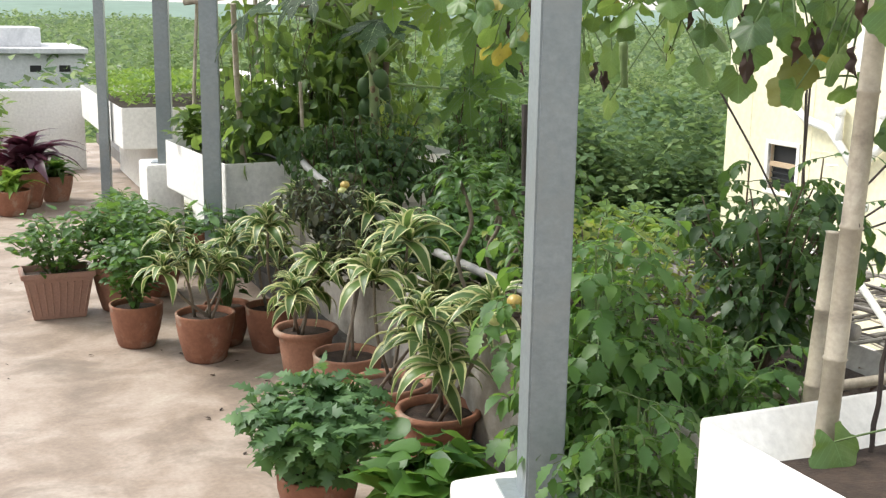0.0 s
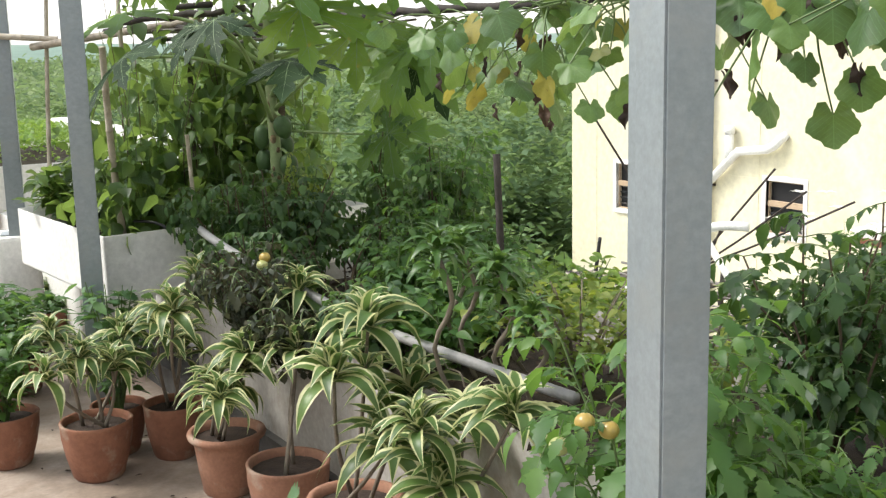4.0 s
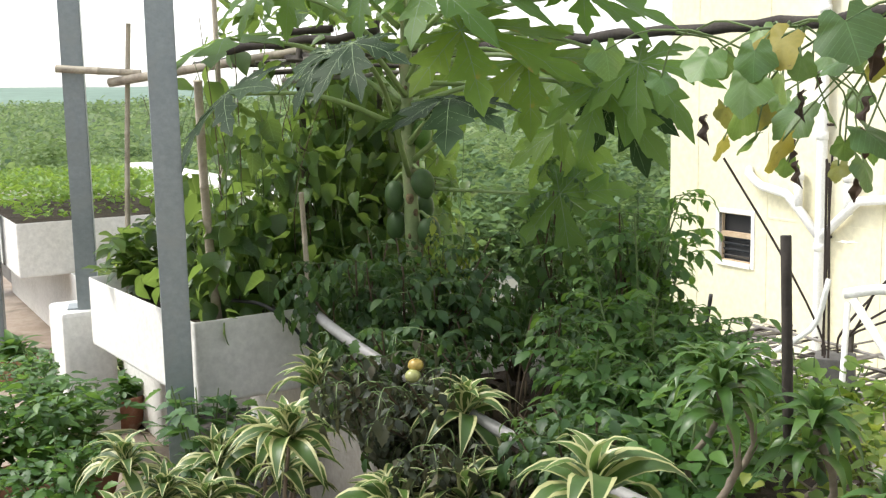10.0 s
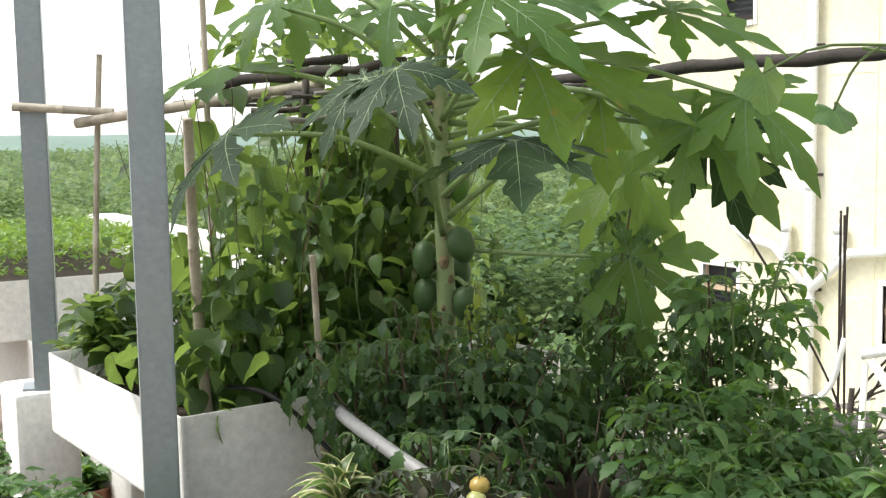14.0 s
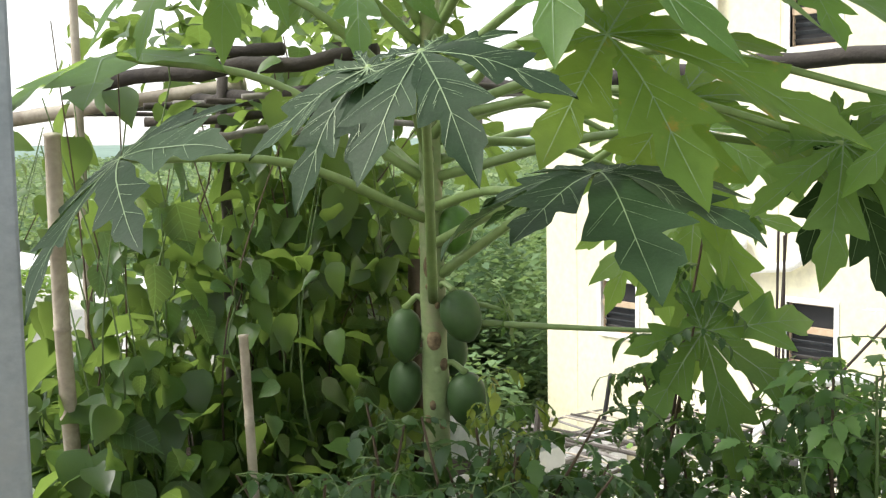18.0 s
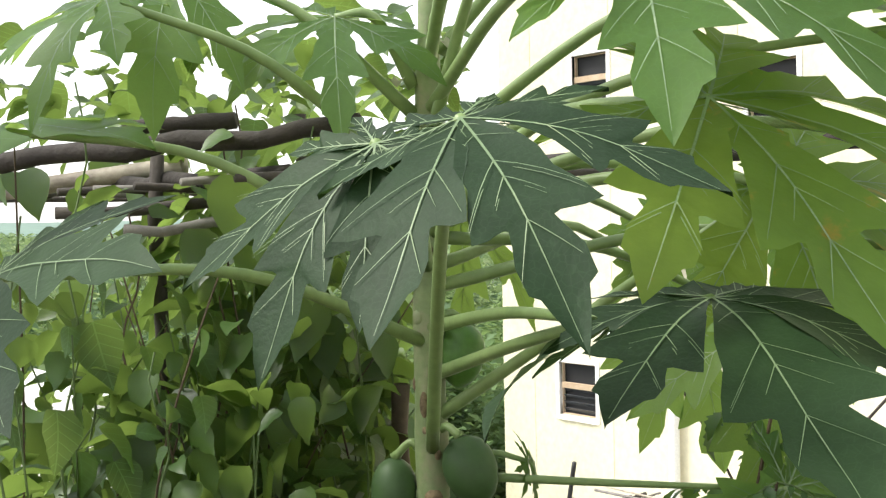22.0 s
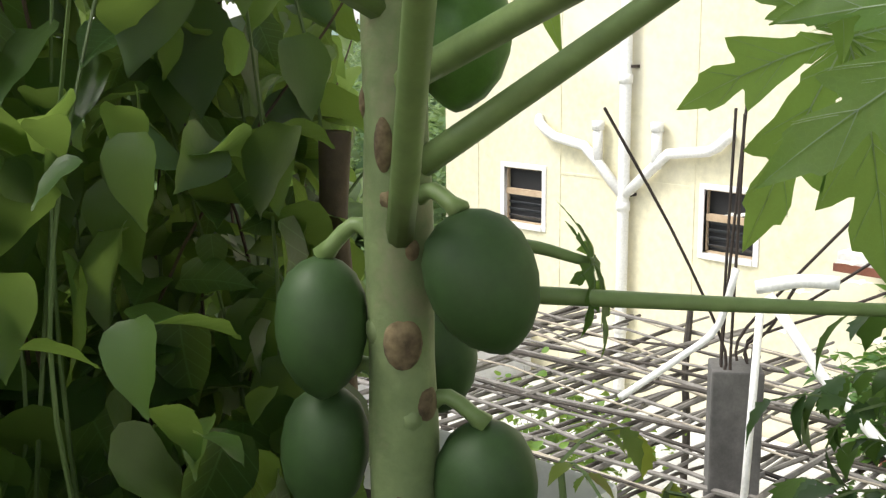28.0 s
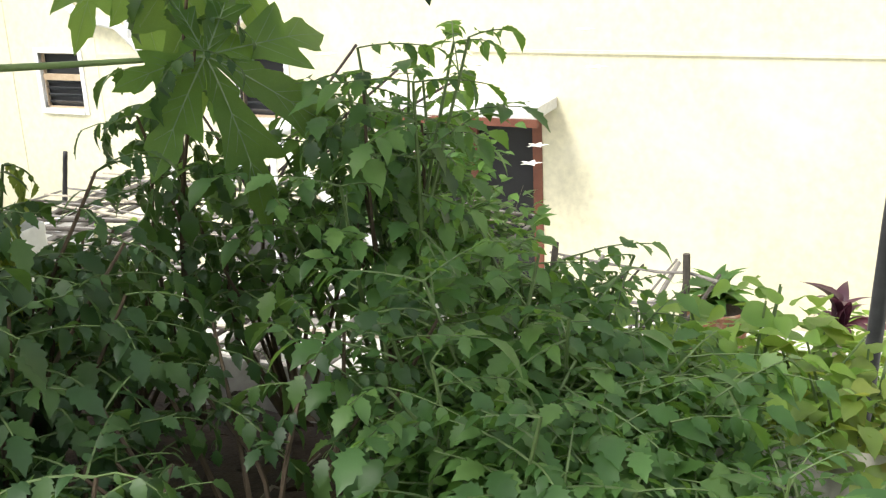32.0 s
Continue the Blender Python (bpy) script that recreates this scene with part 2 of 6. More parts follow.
M_YOUNGFRUIT = surface("young_papaya_fruit", [(0.2, (0.06, 0.15, 0.025)), (0.8, (0.10, 0.22, 0.04))], 5, 0.42, 120, 0.08)
M_BEAN = leaf_material("bean_leaf", (0.020, 0.050, 0.015), (0.038, 0.088, 0.022), (0.080, 0.155, 0.032), (0.32, 0.46, 0.09), 0.42, 0.42)
M_BEAN_NEAR = leaf_material("ribbed_bean_leaf", (0.020, 0.050, 0.015), (0.038, 0.088, 0.022), (0.080, 0.155, 0.032), (0.32, 0.46, 0.09), 0.42, 0.42, 4.0, ribs=0.6, cells=26.0)
M_TOMATO = leaf_material("tomato_leaf", (0.040, 0.105, 0.028), (0.066, 0.155, 0.040), (0.125, 0.23, 0.058), (0.24, 0.42, 0.06), 0.5, 0.42)
# A darker green than tomato_leaf, chosen plant by plant.
M_TOMATO_DARK = leaf_material("dark_tomato_leaf", (0.018, 0.050, 0.016), (0.031, 0.082, 0.024), (0.065, 0.13, 0.032), (0.17, 0.30, 0.055), 0.5, 0.34)
M_WILT = leaf_material("wilted_leaf", (0.02, 0.03, 0.018), (0.045, 0.06, 0.035), (0.075, 0.07, 0.04), (0.12, 0.12, 0.05), 0.6, 0.25)
M_YELLOWLEAF = leaf_material("yellowing_leaf", (0.08, 0.15, 0.03), (0.14, 0.22, 0.045), (0.26, 0.30, 0.06), (0.42, 0.50, 0.07), 0.5, 0.45, spot=(0.2, 0.13, 0.04))
M_GOURD = leaf_material("gourd_leaf", (0.038, 0.085, 0.034), (0.062, 0.135, 0.044), (0.12, 0.21, 0.05), (0.28, 0.40, 0.07), 0.42, 0.34, 5.0, ribs=0.3, cells=20.0)
M_GOURD_OLD = leaf_material("browning_gourd_leaf", (0.08, 0.11, 0.03), (0.16, 0.17, 0.04), (0.34, 0.27, 0.04), (0.42, 0.38, 0.06), 0.6, 0.40, 8.0, spot=(0.07, 0.04, 0.02))
M_DRY = leaf_material("dry_brown_leaf", (0.018, 0.011, 0.008), (0.035, 0.021, 0.015), (0.07, 0.04, 0.024), (0.1, 0.06, 0.03), 0.8, 0.15)
M_DRYSTEM = surface("brown_stem", [(0.2, (0.05, 0.035, 0.022)), (0.8, (0.12, 0.085, 0.05))], 14, 0.85, 80, 0.4)
M_STEM = surface("green_stem", [(0.2, (0.07, 0.12, 0.035)), (0.8, (0.13, 0.19, 0.06))], 12, 0.6)
M_WOODSTEM = surface("woody_stem", [(0.2, (0.12, 0.095, 0.07)), (0.8, (0.26, 0.22, 0.17))], 14, 0.8, 80, 0.4)
M_DRAC = leaf_material("striped_leaf_middle", (0.045, 0.09, 0.026), (0.07, 0.135, 0.036), (0.12, 0.20, 0.05), (0.22, 0.34, 0.08), 0.4, 0.3)
M_DRAC_EDGE = leaf_material("striped_leaf_margin", (0.46, 0.47, 0.22), (0.55, 0.55, 0.29), (0.64, 0.63, 0.40), (0.55, 0.58, 0.28), 0.4, 0.3)
M_DRACGREEN = leaf_material("green_strap_leaf", (0.038, 0.09, 0.026), (0.06, 0.135, 0.034), (0.10, 0.19, 0.045), (0.20, 0.34, 0.06), 0.38, 0.32)
M_CHRYS = leaf_material("chrysanthemum_leaf", (0.055, 0.125, 0.05), (0.085, 0.175, 0.07), (0.14, 0.25, 0.10), (0.2, 0.36, 0.08), 0.5, 0.36)
M_HERB = leaf_material("herb_leaf", (0.03, 0.09, 0.022), (0.055, 0.14, 0.03), (0.10, 0.21, 0.04), (0.22, 0.38, 0.06), 0.45, 0.4)
M_PURPLE = leaf_material("purple_leaf", (0.03, 0.012, 0.022), (0.065, 0.022, 0.04), (0.12, 0.05, 0.065), (0.2, 0.05, 0.09), 0.4, 0.3)
M_HEDGE = leaf_material("hedge_leaf", (0.09, 0.19, 0.03), (0.15, 0.27, 0.04), (0.22, 0.34, 0.06), (0.35, 0.5, 0.08), 0.5, 0.4)
M_WOODS = leaf_material("woodland_leaf", (0.070, 0.125, 0.065), (0.15, 0.23, 0.11), (0.27, 0.34, 0.16), (0.28, 0.39, 0.15), 0.75, 0.38, 0.11)
M_CROWN = leaf_material("tree_crown_leaf", (0.045, 0.10, 0.05), (0.13, 0.22, 0.09), (0.28, 0.35, 0.14), (0.28, 0.40, 0.13), 0.7, 0.38, 0.5, whole=True)
M_TOMATOFRUIT = surface("ripening_tomato", [(0.2, (0.36, 0.22, 0.05)), (0.8, (0.42, 0.34, 0.09))], 10, 0.3, 50, 0.02)
M_TOMATOGREEN = surface("green_tomato", [(0.2, (0.30, 0.33, 0.11)), (0.8, (0.42, 0.42, 0.18))], 10, 0.3, 50, 0.02)
M_PLUG = surface("white_plastic", [(0.2, (0.68, 0.68, 0.66)), (0.8, (0.8, 0.8, 0.78))], 6, 0.35)
M_FLOWER = surface("white_petal", [(0.2, (0.7, 0.69, 0.62)), (0.8, (0.8, 0.79, 0.74))], 10, 0.6)
M_LAND = surface("scrubland", [(0.3, (0.03, 0.055, 0.02)), (0.5, (0.06, 0.095, 0.035)), (0.75, (0.11, 0.13, 0.06))], 0.03, 0.95, 0.4, 0.2)
# Distance haze is put into the hills' pale blue-green colour.
M_HILL = surface("far_hill_painted_haze", [(0.3, (0.13, 0.20, 0.16)), (0.7, (0.17, 0.25, 0.20))], 0.01, 1.0, 0.05, 0.0)
M_OLDWALL = surface("stained_white_wall", [(0.2, (0.55, 0.56, 0.58)), (0.8, (0.72, 0.72, 0.73))], 0.8, 0.9, 8, 0.2, stain=(0.4, 0.41, 0.43), stain_scale=0.5)


# ---- builders ----
def part(name, geometry, mat, parent=None, label="", smooth=False):
    """Links a bmesh, or a mesh, as one object under a thing or under a part."""
    if isinstance(geometry, bmesh.types.BMesh):
        me = bpy.data.meshes.new(name)
        geometry.to_mesh(me)
        geometry.free()
    else:
        me = geometry
    if not me.materials:
        for m in mat if isinstance(mat, (list, tuple)) else [mat]:
            me.materials.append(m)
    if smooth:
        me.shade_smooth()
    ob = new(name, me)
    if parent:
        ob.parent = parent
    if label:
        ob["label"] = label
    if name in ("foliage", "stalk_cluster", "venation"):
        ob["kind"] = "stuff"
    return ob


def thing(name, x, y, z, label, category, group="", rz=0.0, kind=""):
    ob = new(name)
    ob.empty_display_size = 0.1
    ob.matrix_world = pose(x, y, z, 0, 0, rz)
    return tagged(ob, label, category, group, kind)


def box(bm, x0, y0, z0, x1, y1, z1, bevel=0.0):
    r = bmesh.ops.create_cube(bm, size=1.0, matrix=Matrix.Translation(((x0 + x1) / 2, (y0 + y1) / 2, (z0 + z1) / 2)) @ Matrix.Diagonal((x1 - x0, y1 - y0, z1 - z0, 1)))
    if bevel:
        es = {e for v in r["verts"] for e in v.link_edges}
        bmesh.ops.bevel(bm, geom=list(es), offset=bevel, segments=2, affect="EDGES", profile=0.6)
    return bm


def boxed(*a, bevel=0.0):
    return box(bmesh.new(), *a, bevel=bevel)


def tube(points, radii, sides=8, bm=None, cap=True, nodes=()):
    """A tube through points, with a radius at each; nodes swell it."""
    bm = bm or bmesh.new()
    pts = [Vector(p) for p in points]
    if not isinstance(radii, (list, tuple)):
        radii = [radii] * len(pts)
    rings, up = [], Vector((0.31, 0.17, 0.93))
    for i, p in enumerate(pts):
        d = (pts[min(i + 1, len(pts) - 1)] - pts[max(i - 1, 0)]).normalized()
        s = d.cross(up)
        if s.length < 0.1:
            s = d.cross(Vector((1, 0.2, 0)))
        s.normalize()
        w = d.cross(s)
        rings.append([bm.verts.new(p + radii[i] * (math.cos(a) * s + math.sin(a) * w)) for a in [2 * math.pi * k / sides for k in range(sides)]])
    for a, b in zip(rings, rings[1:]):
        for k in range(sides):
            bm.faces.new((a[k], a[(k + 1) % sides], b[(k + 1) % sides], b[k]))
    if cap:
        bm.faces.new(rings[0][::-1])
        bm.faces.new(rings[-1])
    return bm


def curve_pts(points, n=12):
    """A smooth line through a few points."""
    p = [Vector(q) for q in points]
    p = [p[0] * 2 - p[1]] + p + [p[-1] * 2 - p[-2]]
    out, seg = [], len(p) - 3
    for i in range(n + 1):
        u = i / n * seg
        k = min(int(u), seg - 1)
        t = u - k
        a, b, c, d = p[k:k + 4]
        out.append(0.5 * ((2 * b) + (c - a) * t + (2 * a - 5 * b + 4 * c - d) * t * t + (3 * b - a - 3 * c + d) * t ** 3))
    return out


def stick(a, b, r0, r1=None, wob=0.0, n=7, sides=7, knots=0, rng=random):
    """A slightly crooked pole from a to b; knots: bamboo joints."""
    a, b, r1 = Vector(a), Vector(b), r1 or r0
    if knots:
        pts, rad = [], []
        for k in range(knots + 1):
            for off, f in ((-0.012, 1.0), (0.0, 1.16), (0.012, 1.0)):
                t = k / knots + off * (0.35 / max((b - a).length, 0.2))
                t = min(max(t, 0), 1)
                if pts and t <= pts[-1][0]:
                    continue
                pts.append((t, f))
        mid = Vector((rng.uniform(-wob, wob), rng.uniform(-wob, wob), 0))
        return tube([a.lerp(b, t) + mid * math.sin(t * math.pi) for t, f in pts], [(r0 + (r1 - r0) * t) * f for t, f in pts], sides)
    pts = [a.lerp(b, k / n) + Vector([rng.uniform(-wob, wob) for _ in range(3)]) * (0 < k < n) for k in range(n + 1)]
    return tube(pts, [(r0 + (r1 - r0) * k / n) * rng.uniform(0.9, 1.1) for k in range(n + 1)], sides)


def lathe(profile, sides=28, wob=0.0):
    """A turned shape from (radius, height) pairs."""
    bm, rings = bmesh.new(), []
    for r, z in profile:
        rings.append([bm.verts.new(((r + wob * math.sin(3 * a + z * 9)) * math.cos(a), (r + wob * math.sin(3 * a + z * 9)) * math.sin(a), z)) for a in [2 * math.pi * k / sides for k in range(sides)]])
    for a, b in zip(rings, rings[1:]):
        for k in range(sides):
            bm.faces.new((a[k], a[(k + 1) % sides], b[(k + 1) % sides], b[k]))
    bm.faces.new(rings[0][::-1])
    bm.faces.new(rings[-1])
    return bm


class Leaves:
    """Gathers many small leaves into one mesh. A template is (points, faces, material numbers)."""

    def __init__(self):
        self.v, self.f, self.m, self.n = [], [], [], 0

    def add(self, template, mats):
        v, f, mi = template
        mats = np.asarray(mats)
        w = np.einsum("nij,kj->nki", mats[:, :3, :3], v) + mats[:, None, :3, 3]
        self.v.append(w.reshape(-1, 3))
        for k in range(len(mats)):
            self.f.extend(tuple(i + self.n + k * len(v) for i in q) for q in f)
        self.m.extend(list(mi) * len(mats))
        self.n += len(v) * len(mats)

    def mesh(self, name):
        me = bpy.data.meshes.new(name)
        me.from_pydata(np.concatenate(self.v).tolist() if self.v else [], [], self.f)
        if any(self.m):
            me.polygons.foreach_set("material_index", self.m)
        me.shade_smooth()
        return me


def ovate(w=0.5, droop=0.18, fold=0.12, heart=0.0, n=4):
    """A leaf along +x, 1 long: pointed oval, folded along its midrib, tip drooping."""
    if n == 3:
        xs, ws = [0, 0.3, 0.7, 1.0], [0.1, 1.0, 0.75, 0.0]
    elif n == 4:
        xs, ws = [0.0, 0.14, 0.36, 0.64, 0.86, 1.0], [0.04, 0.72, 1.0, 0.72, 0.28, 0.0]
    else:
        xs = [0.0, 0.05, 0.14, 0.26, 0.40, 0.54, 0.67, 0.78, 0.88, 0.95, 1.0]
        ws = [0.06, 0.55, 0.86, 1.0, 0.98, 0.84, 0.64, 0.43, 0.22, 0.09, 0.0]
    v, f = [], []
    for i, (x, h) in enumerate(zip(xs, ws)):
        z = -droop * x * x
        xo = -heart * h * (1 - x / 0.2) if x < 0.2 else 0
        wav = 0.02 * math.sin(i * 1.9) if n > 4 else 0.0
        v += [(x, 0, z), (x + xo, w / 2 * h, z + fold * w * h + wav), (x + xo, -w / 2 * h, z + fold * w * h - wav)]
    for i in range(len(xs) - 1):
        a, b = 3 * i, 3 * i + 3
        f += [(a, b, b + 1, a + 1), (a, a + 2, b + 2, b)]
    return np.array(v), f, [0] * len(f)


def lobed(w=0.75, droop=0.25, deep=1.0):
    """A jagged, lobed leaf along +x (tomato leaflet, chrysanthemum)."""
    v, f = [], []
    prof = [(0, .03), (.09, .27), (.15, .20), (.28, .44), (.34, .29), (.48, .42), (.55, .27), (.70, .28), (.77, .15), (1.0, 0.0)]
    for i, (x, h) in enumerate(prof):
        h *= deep if i in (2, 4, 6, 8) else 1.0
        z = -droop * x * x
        v += [(x, 0, z), (x + h * .12, w * h, z + .12 * h), (x + h * .12, -w * h, z + .12 * h)]
    for i in range(len(prof) - 1):
        a, b = 3 * i, 3 * i + 3
        f += [(a, b, b + 1, a + 1), (a, a + 2, b + 2, b)]
    return np.array(v), f, [0] * len(f)


def strap(w=0.125, arch=0.55, striped=True, n=7):
    """A long arching strap leaf along +x with pale margins."""
    v, f, m = [], [], []
    for i in range(n + 1):
        t = i / n
        h = w / 2 * (0.45 + 1.1 * math.sin(math.pi * min(t * 0.9 + 0.1, 1)) ** 0.8) * (1 - t ** 6) + 0.001
        x, z = t - 0.28 * arch * t ** 3, 0.22 * math.sin(t * 2.2) - arch * t ** 2.4
        for k, (y, dz) in enumerate(((-1, 0.25), (-0.66, 0.10), (0, 0.0), (0.66, 0.10), (1, 0.25))):
            v.append((x, y * h, z + dz * h))
    for i in range(n):
        for k in range(4):
            a = 5 * i + k
            f.append((a, a + 5, a + 6, a + 1))
            m.append(1 if striped and k in (0, 3) else 0)
    return np.array(v), f, m


def gourd_leaf():
    """A broad, shallowly five-cornered leaf with a heart-shaped base, stalk end at the origin."""
    v, f, n = [(0.0, 0, 0)], [], 34
    for s in (0.4, 0.75, 1.0):
        for k in range(n + 1):
            a = -2.8 + 5.6 * k / n
            r = (0.58 + 0.13 * math.cos(a * 2.5) ** 2 + 0.13 * math.cos(a) + 0.025 * math.sin(k * 2.4) * (s == 1.0)) * s
            v.append((0.12 * s + r * math.cos(a), r * math.sin(a) * 1.05, -0.22 * r ** 2 + 0.05 * math.sin(5 * a) * s * s + 0.04 * math.cos(2.5 * a) * s))
    for k in range(n):
        f.append((0, 1 + k, 2 + k))
        for ring in range(2):
            b = 1 + ring * (n + 1) + k
            f.append((b, b + n + 1, b + n + 2, b + 1))
    return np.array(v), f, [0] * len(f)


T_OVATE, T_SIMPLE, T_HEART = ovate(), ovate(0.5, 0.2, 0.15, 0, 3), ovate(0.74, 0.25, 0.16, 0.10, 6)
T_TOMATO2 = lobed(0.72, 0.5, 1.3)
T_LEAFLET = lobed(0.80, 0.34, 1.02)
T_CHRYS = lobed(0.95, 0.4, 0.62)
T_LOBED, T_STRAP, T_STRAPG, T_GOURD = lobed(), strap(0.165, 0.46), strap(0.16, 0.5, False), gourd_leaf()


def turned(rng, place, size, az, pitch, roll=0.0):
    """A leaf's matrix: pointing to az and pitch (radians), rolled about its own length."""
    return np.array(Matrix.LocRotScale(place, Euler((roll, -pitch, az), "XYZ"), (size, size, size)))


def compound(rng, place, az, pitch, size, pairs=3, droop=0.5):
    """The leaflets of one tomato leaf, and its stalk's points."""
    out, pts, p, pt = [], [], Vector(place), pitch
    step = size / (pairs + 1)
    for i in range(pairs + 1):
        pts.append(p.copy())
        p = p + step * Vector((math.cos(az) * math.cos(pt), math.sin(az) * math.cos(pt), math.sin(pt)))
        pt -= droop / (pairs + 1)
        big = size * 0.40 * (0.55 + 0.45 * i / pairs)
        if i < pairs:
            for s in (-1, 1):
                out.append(turned(rng, p, big * rng.uniform(0.55, 1.2), az + s * rng.uniform(0.8, 1.2), pt - rng.uniform(-0.3, 0.7), rng.uniform(-0.7, 0.7)))
    pts.append(p.copy())
    out.append(turned(rng, p, size * 0.45, az, pt - 0.25, rng.uniform(-0.3, 0.3)))
    return out, pts


# ---- ground, woods and hills ----
LOW = -9.5
rng = random.Random(3)
bm = bmesh.new()
bmesh.ops.create_grid(bm, x_segments=40, y_segments=40, size=2600)
for v in bm.verts:
    v.co.z = LOW + 1.2 * noise.noise(v.co / 300.0)
tagged(part("ground", bm, M_LAND), "scrubland far below the roof", "ground", kind="structure")


def tree_clump(rng, r, n, size):
    """Clumps of leaves over an uneven crown."""
    out = []
    lumps = [(Vector((rng.uniform(-0.75, 0.75), rng.uniform(-0.75, 0.75), rng.uniform(-0.45, 0.66))) * r, rng.uniform(0.13, 0.31) * r) for _ in range(32)]
    for k in range(n):
        c, s = lumps[k % len(lumps)]
        d = Vector((rng.gauss(0, 1), rng.gauss(0, 1), rng.gauss(0.35, 1))).normalized()
        p = c + d * s * rng.uniform(0.75, 1.05)
        out.append(turned(rng, p, size * rng.uniform(0.6, 1.3), rng.uniform(0, 6.3), rng.uniform(-0.6, 0.7), rng.uniform(-0.8, 0.8)))
    return out


T_FLAT = (np.array([(0, 0, 0), (0.5, 0.32, 0.1), (1, 0, -0.1), (0.5, -0.32, 0.1)]), [(0, 1, 2, 3)], [0])


def far_tree(rng, r=3.0, n=900, size=0.55):
    lv = Leaves()
    lv.add(T_FLAT, tree_clump(rng, r, n, size))
    return lv.mesh("crown")


CROWNS = [far_tree(random.Random(40 + k), 3.0, 9500, 0.17) for k in range(4)]
for me in CROWNS:
    me.materials.append(M_CROWN)
TRUNK = tube(curve_pts([(0, 0, 0), (0.2, 0.1, 3), (0.1, 0.3, 6.5)], 6), [0.28, 0.24, 0.22, 0.2, 0.17, 0.14, 0.1], 7)
TRUNK_ME = bpy.data.meshes.new("trunk")
TRUNK.to_mesh(TRUNK_ME)
TRUNK.free()
TRUNK_ME.materials.append(M_DARKWOOD)
for k in range(190):
    # nearer trees, each its own thing
    a = radians(rng.uniform(-42, 34))
    d = rng.uniform(19, 80)
    x, y = d * math.sin(a + 0.35), d * math.cos(a + 0.35)
    if (x > 4.0 and y < 19.5) or (-6 < x < 6.6 and 26 < y < 66):
        continue
    s = rng.uniform(0.8, 1.7)
    h = rng.uniform(1.6, 6.4)
    t = thing("tree", x, y, LOW - 0.6, "broad green tree in the woods below the terrace", "tree", "woods below", rng.uniform(0, 360))
    o = part("trunk", TRUNK_ME, M_DARKWOOD, t)
    o.scale = (s, s, h / 6.5)
    c = part("crown", CROWNS[k % 4], M_CROWN, t)
    c.location, c.scale = (0.1, 0.3, h + 0.6), (s, s, s * 0.85)

# the rest of the woods, out to the hills
lv = Leaves()
for k in range(1500):
    a = radians(rng.uniform(-48, 62))
    d = 55 * (11 ** rng.random())
    wide = 1 + d / 150
    c = Vector((d * math.sin(a + 0.2), d * math.cos(a + 0.2), LOW + rng.uniform(0.8, 5.2)))
    r = rng.uniform(2.0, 4.6)
    ms = []
    for j in range(130):
        v = Vector((rng.gauss(0, 1), rng.gauss(0, 1), abs(rng.gauss(0, 1)))).normalized() * rng.uniform(0.72, 1.05)
        lump = 1 + 0.28 * noise.noise(v * 2.4 + c)
        p = c + Vector((v.x * r * wide, v.y * r * wide, v.z * r * 1.25)) * lump
        ms.append(turned(rng, p, rng.uniform(0.3, 0.6) * (1 + d / 170), rng.uniform(0, 6.3), rng.uniform(-0.5, 0.9), rng.uniform(-0.7, 0.7)))
    lv.add(T_FLAT, ms)
tagged(part("woodland", lv.mesh("woodland"), M_WOODS), "dense green woodland reaching to the hills", "woods", kind="stuff")
bm = bmesh.new()
ring = []
for k in range(81):
    a = radians(-75 + 150 * k / 80)
    h = 12 + 7 * noise.noise(Vector((k * 0.13, 2.0, 0))) + 3 * noise.noise(Vector((k * 0.7, 5.0, 0)))
    x, y = 1900 * math.sin(a + 0.3), 1900 * math.cos(a + 0.3)
    ring.append([bm.verts.new((x * s, y * s, z)) for s, z in ((0.72, LOW), (0.86, h * 0.45), (1.0, h), (1.2, LOW))])
for a, b in zip(ring, ring[1:]):
    for k in range(3):
        bm.faces.new((a[k], b[k], b[k + 1], a[k + 1]))
tagged(part("hills", bm, M_HILL, smooth=True), "low hills on the horizon, painted blue-green for haze", "hills", kind="structure")

# ---- far white house seen over the parapet ----
house = thing("house", 2.6, 60.0, LOW + 0.4, "stained white flat-roofed house among the trees", "house")
part("wall", boxed(-5.5, -4, 0, 3.4, 4, 8.6, bevel=0.05), M_OLDWALL, house)
part("roof", boxed(-5.9, -4.4, 8.6, 3.5, 4.4, 8.85, bevel=0.04), M_OLDWALL, house)
part("stair_tower", boxed(-4.5, -2, 8.85, 1.6, 3, 9.75, bevel=0.05), M_OLDWALL, house)
part("annex", boxed(3.4, -3.4, 0, 5.0, 3, 7.9, bevel=0.05), M_OLDWALL, house)
for x in (-4.0, -2.2, 0.9, 2.2):
    part("window", boxed(x, -4.03, 7.75, x + 0.5, -3.9, 8.05), M_WINDARK, house)
for x in (3.4, 4.2, 4.9):
    part("pillar", boxed(x, -3.6, 5.5, x + 0.18, -3.4, 8.0, bevel=0.02), M_OLDWALL, house)

# ---- the terrace ----
tagged(part("floor", boxed(-6, -6, -0.25, 1.62, 14, 0.0), M_FLOOR), "worn blotchy cement terrace floor", "floor", kind="structure")
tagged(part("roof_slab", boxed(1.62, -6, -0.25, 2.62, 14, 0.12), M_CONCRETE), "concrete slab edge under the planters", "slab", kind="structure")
house_wall = boxed(-6.2, -6.2, 0, -5.9, 14, 3.0)
tagged(part("wall_west", house_wall, M_WHITE), "whitewashed house wall", "wall", kind="structure")
